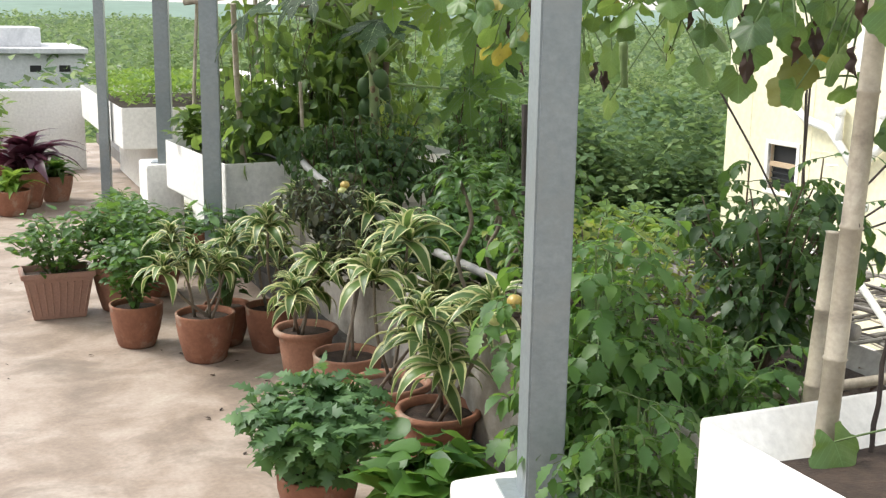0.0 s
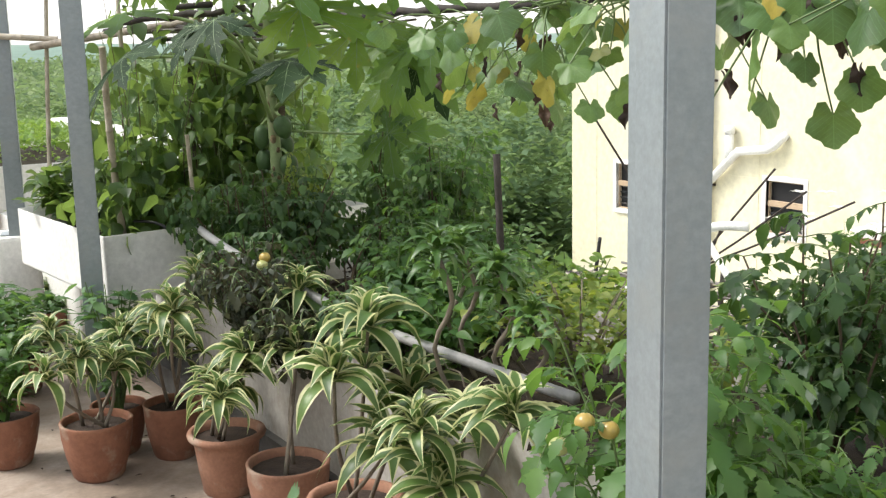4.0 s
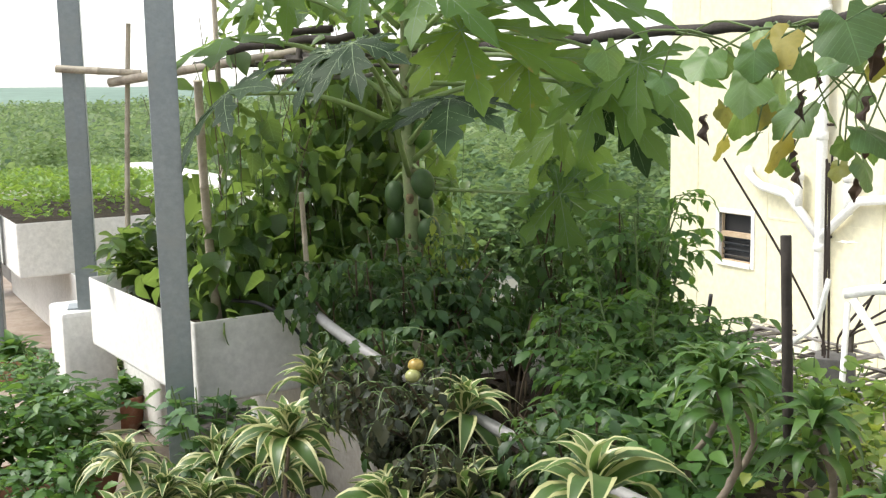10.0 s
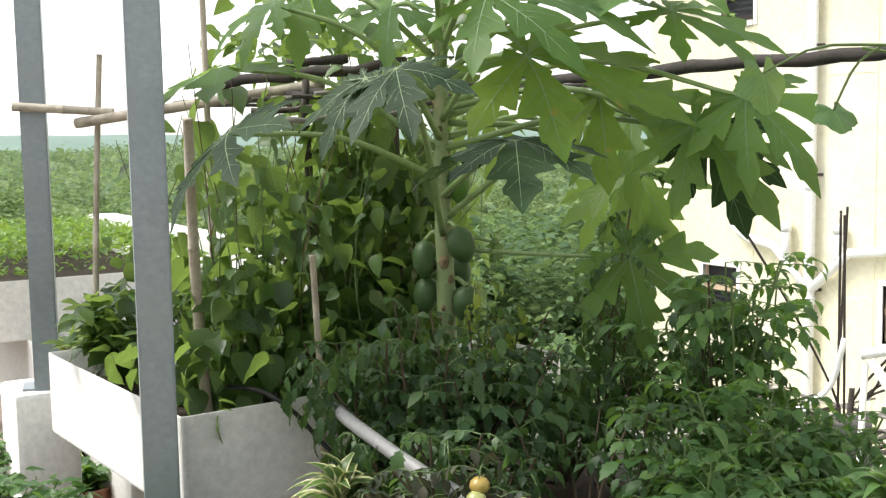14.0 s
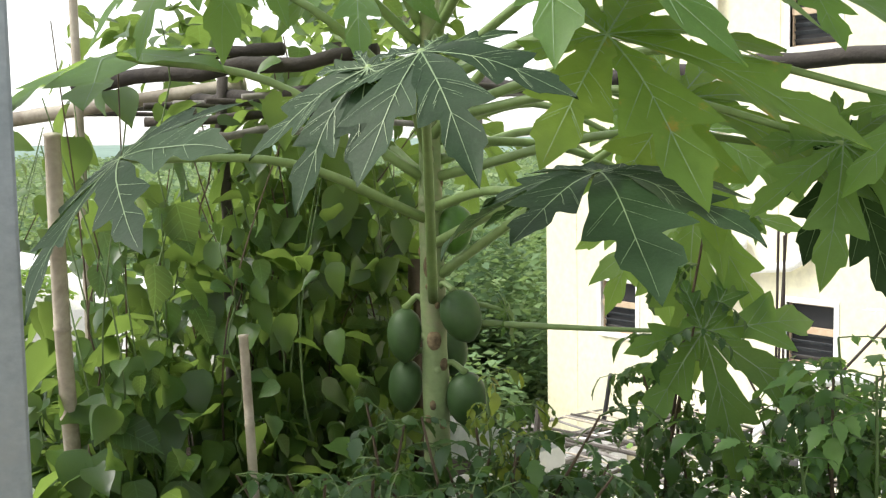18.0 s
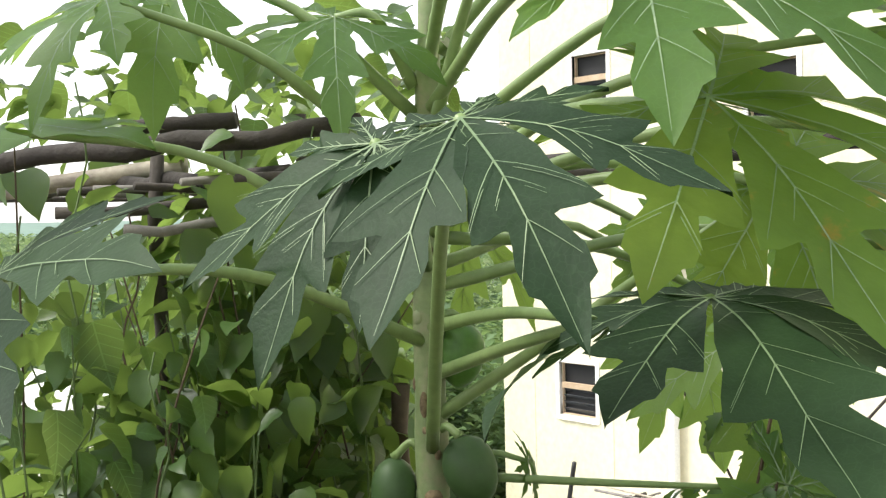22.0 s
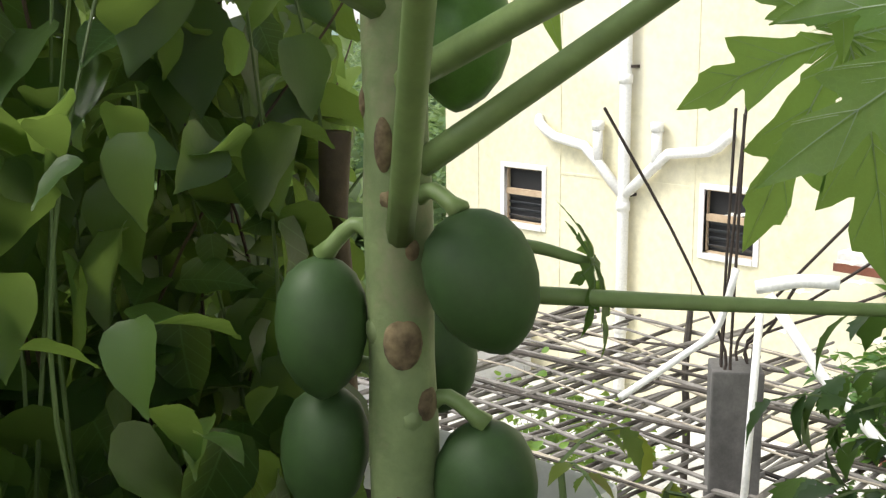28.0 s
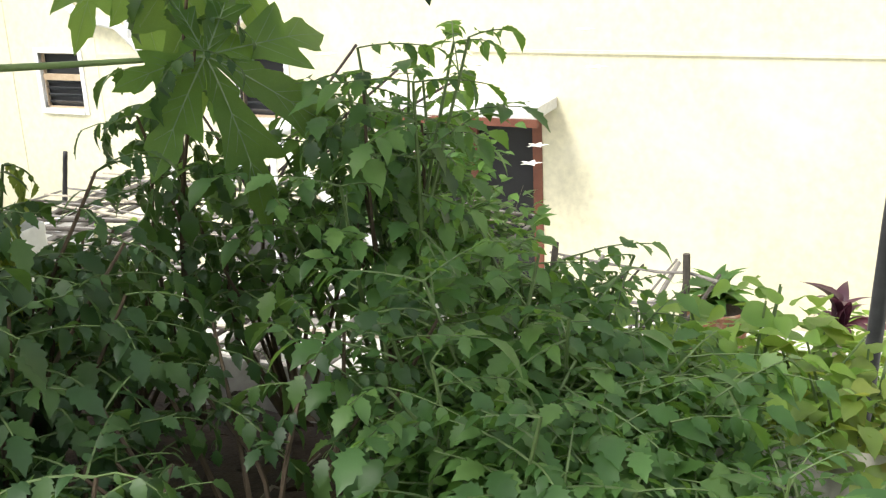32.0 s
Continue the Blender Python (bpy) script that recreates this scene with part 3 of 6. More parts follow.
tagged(part("wall_south", boxed(-5.9, -6.2, 0, 2.6, -5.9, 3.0), M_WHITE), "whitewashed end wall", "wall", kind="structure")
tagged(part("parapet_north", boxed(-5.9, 11.6, 0, 1.25, 11.85, 0.80, bevel=0.02), M_WHITE), "whitewashed parapet at the terrace's end", "parapet", kind="structure")


def planter(name, x0, y0, z0, x1, y1, z1, wall, label, soil=0.10, mat=None, rz=0.0):
    """A masonry trough with thick walls, rounded rims and soil in it."""
    t = thing(name, (x0 + x1) / 2, (y0 + y1) / 2, z0, label, "planter", rz=rz)
    cx, cy = (x0 + x1) / 2, (y0 + y1) / 2
    bm = bmesh.new()
    r = bmesh.ops.create_cube(bm, size=1.0, matrix=Matrix.Translation((0, 0, (z1 - z0) / 2)) @ Matrix.Diagonal((x1 - x0, y1 - y0, z1 - z0, 1)))
    bm.faces.ensure_lookup_table()
    top = max(bm.faces, key=lambda f: f.calc_center_median().z)
    res = bmesh.ops.inset_region(bm, faces=[top], thickness=wall)
    bmesh.ops.translate(bm, verts=top.verts, vec=(0, 0, -soil - 0.03))
    es = [e for e in bm.edges if e.calc_length() > 0.05]
    bmesh.ops.bevel(bm, geom=es, offset=0.014, segments=3, affect="EDGES", profile=0.5)
    part("trough", bm, mat or M_WHITE, t, smooth=False)
    bm = bmesh.new()
    n = max(6, int((y1 - y0) * 8))
    bmesh.ops.create_grid(bm, x_segments=8, y_segments=n, size=0.5, matrix=Matrix.Diagonal((x1 - x0 - 2 * wall + 0.01, y1 - y0 - 2 * wall + 0.01, 1, 1)))
    for v in bm.verts:
        v.co.z = z1 - z0 - soil + 0.02 * noise.noise(Vector((v.co.x * 9 + cx, v.co.y * 9 + cy, 0)))
    part("soil", bm, M_SOIL, t)
    return t


planter("raised_planter", 1.227, 5.50, 0.55, 2.567, 6.68, 0.845, 0.075, "whitewashed raised planter box with bean vines, overhanging the floor", rz=4.5)
tagged(part("planter_base", boxed(1.85, 5.56, 0.0, 2.50, 6.60, 0.55), M_WHITE), "whitewashed base under the raised planter", "wall", kind="structure")
planter("far_planter", 1.22, 8.72, 0.53, 2.62, 11.55, 0.86, 0.08, "whitewashed planter box with a clipped hedge")
tagged(part("far_planter_base", boxed(1.56, 8.76, 0.0, 2.60, 11.5, 0.53), M_WHITE), "whitewashed base under the hedge planter", "wall", kind="structure")
# the low bed's trough takes the whitewash with shade in its colour
planter("low_bed", 1.655, 1.92, 0.0, 2.60, 5.46, 0.60, 0.085, "whitewashed low bed, painted grey for shade, full of tomato plants along the terrace edge", 0.07, M_SHADEWASH)
planter("middle_bed", 1.50, 6.80, 0.0, 2.60, 8.70, 0.55, 0.085, "whitewashed low bed with small plants between the raised boxes", 0.05)
planter("near_planter", 1.43, -1.6, 0.45, 2.62, 1.74, 0.775, 0.12, "whitewashed raised planter box with gourd vines climbing a bamboo pole", 0.08)
tagged(part("near_planter_base", boxed(1.7, -1.5, 0.0, 2.60, 1.68, 0.45), M_WHITE), "whitewashed base under the near planter", "wall", kind="structure")
for y, z, w, x1 in ((2.13, 0.49, 0.10, 1.36), (6.85, 0.68, 0.15, 1.30), (-1.9, 0.5, 0.15, 1.55)):
    tagged(part("post_plinth", boxed(1.08, y - w, 0, x1, y + w, z, bevel=0.02), M_WHITE), "whitewashed plinth carrying a steel post", "plinth", kind="structure")


# ---- steel posts: channels with turned-in lips ----
def channel(h):
    """A folded steel section, 7.5 by 13 cm, with a step along its side."""
    prof = [(-0.0375, -0.064), (0.0375, -0.064), (0.0375, 0.064), (-0.024, 0.064), (-0.024, 0.024), (-0.0375, 0.018)]
    bm = bmesh.new()
    lo, hi = [bm.verts.new((x, y, 0)) for x, y in prof], [bm.verts.new((x, y, h)) for x, y in prof]
    n = len(prof)
    for k in range(n):
        bm.faces.new((lo[k], lo[(k + 1) % n], hi[(k + 1) % n], hi[k]))
    bm.faces.new(hi)
    bmesh.ops.bevel(bm, geom=[e for e in bm.edges if abs(e.verts[0].co.z - e.verts[1].co.z) > 0.5], offset=0.004, segments=2, affect="EDGES")
    return bm


def steel_post(x, y, z, rz, label, k=1.15):
    t = thing("steel_post", x, y, z, label, "post", "steel posts of the pergola", rz)
    part("channel", channel(3.0), M_STEEL, t).scale = (k, k, 1)
    part("base_plate", boxed(-0.085, -0.065, 0, 0.085, 0.065, 0.008), M_STEEL, t)
    return t


post = steel_post(1.245, 2.09, 0.49, -14, "grey-painted steel channel post with chipped paint on a white plinth", 1.18)
for face, zz, yy, w, h in ((0, 0.90, -0.02, 0.004, 0.030), (1, 0.86, 0.012, 0.003, 0.016), (1, 0.05, -0.012, 0.014, 0.045), (0, 0.13, -0.03, 0.007, 0.03), (1, 0.03, 0.02, 0.009, 0.03), (0, 0.05, -0.045, 0.008, 0.03), (1, 0.74, -0.02, 0.003, 0.007)):
    a = (yy - w, -0.0648, zz - h, yy + w * 0.6, -0.0636, zz + h * 0.8) if face else (-0.0383, yy - w, zz - h, -0.0371, yy + w * 0.6, zz + h)
    part("paint_chip", boxed(*a, bevel=0.0005), M_CHIP, post, "pale patch of bare primer")
steel_post(1.20, 5.40, 0.0, -14, "grey-painted steel channel post on the terrace floor")
steel_post(1.215, 6.80, 0.68, -14, "pale grey steel post on a white plinth")
steel_post(1.16, 9.30, 0.0, -14, "pale grey steel post beside the hedge planter", 1.0)

# ---- neighbouring cream house ----
FX = 13.49
nb = thing("neighbour_house", FX, 0, 0, "cream-painted neighbouring house with louvred windows and white drain pipes", "house")
WINS = [(15.30, 16.04, -1.41, -0.60), (11.86, 12.58, -1.41, -0.60), (11.86, 12.58, 2.78, 3.60), (15.0, 15.68, 3.24, 4.05)]
DOORS = [(8.30, 10.1, -3.6, -1.22)]
TOPZ, Y0, Y1 = 8.5, -16.0, 17.3


def wall_with_holes(y0, y1, z0, z1, holes, thick):
    """Wall panels round the openings, joined into one skin."""
    ys = sorted({y0, y1, *[v for h in holes for v in h[:2]]})
    zs = sorted({z0, z1, *[v for h in holes for v in h[2:]]})
    bm = bmesh.new()
    for a, b in zip(ys, ys[1:]):
        for c, d in zip(zs, zs[1:]):
            m, k = (a + b) / 2, (c + d) / 2
            if not any(h[0] < m < h[1] and h[2] < k < h[3] for h in holes):
                box(bm, 0, a, c, thick, b, d)
    bmesh.ops.remove_doubles(bm, verts=bm.verts, dist=0.0005)
    seen = {}
    for f in bm.faces:
        c = f.calc_center_median()
        seen.setdefault((round(c.x, 3), round(c.y, 3), round(c.z, 3)), []).append(f)
    bmesh.ops.delete(bm, geom=[f for g in seen.values() if len(g) > 1 for f in g], context="FACES_ONLY")
    return bm


part("wall", wall_with_holes(Y0, Y1, LOW, TOPZ, WINS + DOORS, 0.25), M_CREAM, nb)
part("gable_wall", boxed(0.25, Y1 - 0.25, LOW, 9, Y1, TOPZ), M_CREAM, nb)
part("inner_wall", boxed(0.7, Y0, LOW, 0.9, Y1 - 0.3, TOPZ - 0.1), M_WINDARK, nb, "inner wall painted near-black for the room's shade")
part("roof", boxed(-0.05, Y0, TOPZ, 9.2, Y1 + 0.1, TOPZ + 0.2, bevel=0.03), M_CREAM, nb)
part("string_course", boxed(-0.025, Y0, -0.47, 0.0, 9.2, -0.43), M_CREAM, nb, "thin plaster groove line")
for y in (14.98, 12.75, 16.6):
    part("plaster_joint", boxed(-0.008, y - 0.018, LOW, 0.0, y + 0.018, TOPZ), M_CREAM, nb)
for z in (-0.60, 2.35):
    part("plaster_joint", boxed(-0.008, 12.77, z - 0.018, 0.0, 14.962, z + 0.018), M_CREAM, nb)
for y0, y1, z0, z1 in WINS:
    # dark sheet behind the louvres paints in the room's shade
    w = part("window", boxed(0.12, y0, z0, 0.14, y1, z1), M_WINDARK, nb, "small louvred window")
    bm = bmesh.new()
    for a in ((-0.02, y0 - 0.075, z0 - 0.075, 0.07, y0, z1 + 0.075), (-0.02, y1, z0 - 0.075, 0.07, y1 + 0.075, z1 + 0.075), (-0.02, y0, z1, 0.07, y1, z1 + 0.075), (-0.04, y0, z0 - 0.075, 0.08, y1, z0)):
        box(bm, *a, bevel=0.008)
    part("surround", bm, M_WHITE, w, "white plaster surround")
    zm = z0 + (z1 - z0) * 0.56
    part("rail", boxed(0.03, y0, zm - 0.045, 0.09, y1, zm + 0.045, bevel=0.005), M_WINWOOD, w, "pale wooden rail")
    bm = bmesh.new()
    box(bm, 0.05, y0, z0, 0.09, y1, z0 + 0.022)
    box(bm, 0.05, y0, z1 - 0.02, 0.09, y1, z1)
    box(bm, 0.05, y0, z0, 0.09, y0 + 0.018, z1)
    box(bm, 0.05, y1 - 0.018, z0, 0.09, y1, z1)
    part("window_frame", bm, M_WINWOOD, w)
    for k in range(4):
        zc = z0 + 0.03 + (zm - 0.05 - z0) * (k + 0.5) / 4
        sl = part("louvre", boxed(-0.032, y0 + 0.02, -0.003, 0.032, y1 - 0.02, 0.003), M_LOUVRE, w)
        sl.matrix_world = pose(0.085, 0, zc, 0, 50, 0)
# drain pipes
PY = 13.765
part("drain_pipe", tube([(-0.12, PY, LOW), (-0.12, PY, TOPZ)], 0.078, 16), M_WHITEPIPE, nb, smooth=True)
for pts in ([(-0.12, PY, -0.80), (-0.12, 14.20, -0.38), (-0.13, 14.44, -0.17), (-0.12, 14.98, -0.08), (-0.12, 15.14, 0.0), (-0.10, 15.28, 0.10), (-0.02, 15.34, 0.16)],
            [(-0.12, PY, -0.80), (-0.12, 13.28, -0.36), (-0.13, 13.06, -0.18), (-0.12, 12.48, -0.11), (-0.12, 12.34, -0.04), (-0.10, 12.24, 0.06), (-0.02, 12.20, 0.13)]):
    part("branch_pipe", tube(pts, 0.07, 12), M_WHITEPIPE, nb, smooth=True)
for y, z in ((14.21, -0.36), (13.25, -0.33)):
    part("branch_pipe", tube([(-0.12, y, z - 0.06), (-0.12, y, z + 0.46)], 0.068, 12), M_WHITEPIPE, nb, smooth=True)
    part("pipe_cap", tube([(-0.12, y, z + 0.42), (-0.12, y, z + 0.54)], 0.085, 12), M_WHITEPIPE, nb, smooth=True)
for z in (-2.6, -0.93, 0.75, 2.6, 4.4):
    part("pipe_collar", tube([(-0.12, PY, z - 0.06), (-0.12, PY, z + 0.06)], 0.094, 14), M_WHITEPIPE, nb, smooth=True)
    part("pipe_bracket", boxed(-0.13, PY - 0.13, z + 0.14, 0.0, PY - 0.085, z + 0.18), M_RUST, nb)
# red timber doorway with a white slab over it
y0, y1, z0, z1 = DOORS[0]
d = part("door", boxed(0.10, y0 + 0.09, z0, 0.13, y1 - 0.09, z1 - 0.09), M_WINDARK, nb, "doorway panel painted near-black for the room's shade")
for a in ((-0.02, y0, z0, 0.09, y0 + 0.12, z1), (-0.02, y1 - 0.09, z0, 0.09, y1, z1), (-0.02, y0 + 0.09, z1 - 0.09, 0.09, y1 - 0.09, z1), (0.0, (y0 + y1) / 2 - 0.05, z0, 0.08, (y0 + y1) / 2 + 0.05, z1 - 0.09)):
    part("door_frame", boxed(*a, bevel=0.006), M_REDWOOD, d, "red-brown timber frame")
part("canopy", boxed(-0.75, 8.1, -1.12, 0.0, 10.4, -0.98, bevel=0.02), M_ROOFWHITE, nb, "white slab over the doorway")
part("canopy_edge", boxed(-0.78, 8.08, -1.20, -0.75, 10.42, -1.11), M_REDWOOD, nb)

# ---- lower roof between the houses ----
tagged(part("lower_roof", boxed(2.9, -16, -3.9, FX - 0.05, 15.6, -3.6), M_ROOFWHITE), "sunlit pale roof slab between the houses", "roof", kind="structure")
tagged(part("lower_roof_wall", boxed(2.9, -16, LOW, FX - 0.1, 15.4, -3.9), M_OLDWALL), "wall under the lower roof", "wall", kind="structure")
tagged(part("lower_parapet", boxed(3.0, 15.4, -3.6, FX - 0.1, 15.6, -2.9, bevel=0.02), M_OLDWALL), "low white parapet of the lower roof", "parapet", kind="structure")


# ---- papaya tree ----
def papaya_blade(seed, mat=None, lobes=None):
    """A palmate blade in its own plane: central lobe along +x, stalk at the origin, 1 long. Returns blade and vein meshes."""
    rng = random.Random(seed)
    lobes = sorted(lobes or [(0, 1.0), (46, 0.88), (-46, 0.88), (90, 0.70), (-90, 0.70), (136, 0.46), (-136, 0.46)])
    # along the midrib, along the edge, half width: a narrow waist, two pairs of forward-pointing side lobes and a long point
    prof = [(0.0, 0.0, 0.004), (0.08, 0.08, 0.4), (0.15, 0.15, 0.4), (0.21, 0.21, 0.26), (0.25, 0.24, 0.13), (0.29, 0.275, 0.085), (0.36, 0.35, 0.11), (0.44, 0.46, 0.18), (0.50, 0.56, 0.235), (0.55, 0.65, 0.27), (0.57, 0.648, 0.20), (0.59, 0.626, 0.12),
            (0.62, 0.63, 0.095), (0.67, 0.68, 0.11), (0.73, 0.75, 0.14), (0.79, 0.835, 0.135), (0.83, 0.85, 0.095), (0.88, 0.89, 0.075), (0.94, 0.945, 0.04), (1.0, 1.0, 0.0)]
    if mat is None:
        # the broad leaves in the dark shaded colour have a wider web between their lobes
        prof[1:7] = [(0.10, 0.10, 0.4), (0.19, 0.19, 0.4), (0.26, 0.26, 0.32), (0.30, 0.285, 0.17), (0.33, 0.31, 0.12), (0.37, 0.36, 0.135)]
    bm, vb = bmesh.new(), bmesh.new()
    sag, twist = rng.uniform(0.24, 0.44), rng.uniform(-0.12, 0.12)

    def lift(x, y):
        r = math.hypot(x, y)
        return -sag * r * r + twist * x * y + 0.03 * math.sin(7 * x + seed) * math.cos(6 * y) * r

    for i, (deg, R) in enumerate(lobes):
        a = radians(deg + rng.uniform(-4, 4))
        gap = [abs(lobes[(i + s) % len(lobes)][0] - deg) for s in (-1, 1)]
        half = [radians(min(g, 360 - g)) / 2 for g in gap]
        ca, sa = math.cos(a), math.sin(a)
        R *= rng.uniform(0.93, 1.06)
        rows = []
        jig = [rng.uniform(0.9, 1.1)] * len(prof)
        side = [rng.uniform(0.75, 1.2), rng.uniform(0.75, 1.2)]
        bend = rng.uniform(-0.10, 0.10)
        for k, (t, e, w) in enumerate(prof):
            row = []
            for i_s, s in enumerate((-1, 1)):
                lim = e * R * math.tan(min(half[i_s], 1.2)) * 1.005 + 0.002
                ww = min(w * R * (jig[k] * side[i_s] * 0.86 if 0.4 < t < 1 else 1.0), lim)
                row.append((e * R, s * ww + bend * R * e * e * (e > 0.3)))
            rows.append([(t * R, bend * R * t * t * (t > 0.3))] + row)
        wave = rng.uniform(-0.02, 0.02)
        verts = []
        for (mx, my), (lx, ly), (rx, ry) in rows:
            vs = []
            for x, y, up in ((mx, my, 0), (lx, ly, 1), (rx, ry, 1)):
                X, Y = x * ca - y * sa, x * sa + y * ca
                vs.append(bm.verts.new((X, Y, lift(X, Y) + (0.22 * abs(y - my) + wave * math.sin(9 * x + 4 * y)) * up)))
            verts.append(vs)
        for p, q in zip(verts, verts[1:]):
            for f in ((p[0], q[0], q[1], p[1]), (p[0], p[2], q[2], q[0])):
                bm.faces.new(f)
        # veins: a tapering rib and its side ribs, just proud of the blade
        def rib(x0, y0, x1, y1, w0, w1, n=5):
            pts = []
            for j in range(n + 1):
                x, y = x0 + (x1 - x0) * j / n, y0 + (y1 - y0) * j / n
                X, Y = x * ca - y * sa, x * sa + y * ca
                d = Vector((-(y1 - y0), x1 - x0)).normalized() * (w0 + (w1 - w0) * j / n)
                dx, dy = d.x * ca - d.y * sa, d.x * sa + d.y * ca
                z = lift(X, Y) + 0.22 * abs(y - bend * R * (x / R) ** 2 * (x > 0.3 * R)) + 0.007
                pts.append([vb.verts.new((X + m * dx, Y + m * dy, z + h)) for h in (0.0, -0.013) for m in (1, -1)])
            for p, q in zip(pts, pts[1:]):
                vb.faces.new((p[0], q[0], q[1], p[1]))
                vb.faces.new((p[2], p[3], q[3], q[2]))
        rib(0.0, 0.0, R * 0.3, bend * R * 0.09, 0.0046, 0.0036, 3)
        for q in range(6):
            u0, u1 = 0.3 + 0.11 * q, 0.3 + 0.11 * (q + 1)
            rib(u0 * R, bend * R * u0 * u0, u1 * R, bend * R * u1 * u1, 0.0036 - 0.0005 * q, 0.0031 - 0.0005 * q, 1)
        for t0, t1, w in ((0.06, 0.20, 0.10), (0.16, 0.27, 0.12), (0.35, 0.62, 0.25), (0.62, 0.80, 0.135), (0.44, 0.56, 0.10)):
            for i_s, s in enumerate((-1, 1)):
                rib(t0 * R, bend * R * t0 * t0 * (t0 > 0.3), t1 * R, s * w * R * side[i_s] * 0.85 + bend * R * t1 * t1 * (t1 > 0.3), 0.0017, 0.0006, 4)
    bmesh.ops.recalc_face_normals(bm, faces=bm.faces)
    out = []
    for b, nm in ((bm, "blade"), (vb, "venation")):
        me = bpy.data.meshes.new(nm)
        b.to_mesh(me)
        b.free()
        me.shade_smooth()
        out.append(me)
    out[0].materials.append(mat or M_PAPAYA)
    out[1].materials.append(M_VEIN)
    return out + [sag]


# blades in the shade-darkened leaf colour
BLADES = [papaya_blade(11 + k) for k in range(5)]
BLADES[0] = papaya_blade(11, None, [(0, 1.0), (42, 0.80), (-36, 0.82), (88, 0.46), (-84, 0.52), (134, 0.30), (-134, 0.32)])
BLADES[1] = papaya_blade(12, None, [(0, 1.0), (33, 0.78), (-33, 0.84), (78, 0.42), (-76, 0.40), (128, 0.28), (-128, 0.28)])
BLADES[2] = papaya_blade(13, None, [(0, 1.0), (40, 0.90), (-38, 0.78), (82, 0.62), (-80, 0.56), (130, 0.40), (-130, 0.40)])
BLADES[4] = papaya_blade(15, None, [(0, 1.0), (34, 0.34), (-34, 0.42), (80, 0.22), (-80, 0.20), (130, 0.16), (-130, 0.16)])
# blades in the leaf colour painted as backlit
BLADES += [papaya_blade(51 + k, M_PAPAYA_BACKLIT) for k in range(4)]
BLADES.append(papaya_blade(31, M_PAPAYA_OLD))


def frame_from(place, along, normal, size):
    """A matrix with +x along, +z near normal."""
    x = Vector(along).normalized()
    z = Vector(normal)
    z = (z - x * z.dot(x)).normalized()
    y = z.cross(x)
    return Matrix.Translation(place) @ Matrix((x, y, z)).transposed().to_4x4() @ Matrix.Diagonal((size, size, size, 1))


TREE = Vector((2.026, 5.335, 0.55))


def trunk_at(z):
    u = (z - 0.55) / 1.3
    return Vector((2.026 - 0.03 * u + 0.006 * math.sin(u * 6), 5.335 - 0.055 * u, z))


papaya = thing("papaya_tree", *TREE, "papaya tree with lobed leaves and green fruit in the planter bed", "tree")


def under(ob, parent_thing):
    """Keeps a mesh made in world coordinates where it is under its thing."""
    ob.parent = parent_thing
    ob.matrix_parent_inverse = parent_thing.matrix_world.inverted()
    return ob


pts = [trunk_at(0.55 + 1.75 * k / 30) for k in range(31)]
tr = under(part("trunk", tube(pts, [0.0285 - 0.019 * (k / 30) ** 1.9 + 0.0012 * math.sin(k * 2.1) for k in range(31)], 16), M_TRUNK, smooth=True), papaya)
rng = random.Random(5)
for k in range(30):
    z = 0.75 + 1.0 * k / 30
    a = k * 2.4 + 0.6
    c = trunk_at(z)
    bm = bmesh.new()
    bmesh.ops.create_uvsphere(bm, u_segments=8, v_segments=5, radius=1.0)
    s = rng.uniform(0.007, 0.0125)
    bmesh.ops.transform(bm, verts=bm.verts, matrix=Matrix.Translation(c + 0.0255 * (1 - 0.25 * (z - 0.6)) * Vector((math.cos(a), math.sin(a), 0))) @ Matrix.Rotation(a, 4, "Z") @ Matrix.Diagonal((0.006, s, s * 1.15, 1)))
    under(part("leaf_scar", bm, M_SCAR if k % 2 else M_TRUNK, smooth=True), papaya)

# the large leaves of the front: attachment height on the trunk, end of the stalk, tip, facing, blade, sag of the stalk
FRONT_LEAVES = [
    (1.29, (1.508, 4.659, 1.702), (1.452, 4.451, 1.541), (-0.50, -0.42, 0.76), 0, 0.07),
    (1.56, (1.459, 4.701, 1.684), (1.344, 4.706, 1.497), (-0.59, -0.31, 0.745), 1, 0.05),
    (1.40, (1.793, 4.640, 1.549), (1.631, 4.405, 1.410), (-0.286, -0.333, 0.898), 2, -0.01),
    (1.45, (1.334, 5.179, 1.576), (1.237, 4.926, 1.422), (-0.75, -0.20, 0.60), 3, 0.03),
    (1.53, (1.459, 5.527, 1.755), (1.330, 5.270, 1.640), (-0.45, -0.40, 0.80), 5, 0.05),
    (1.47, (1.800, 4.760, 1.520), (1.561, 4.699, 1.436), (-0.30, 0.62, 0.72), 4, -0.005),
]
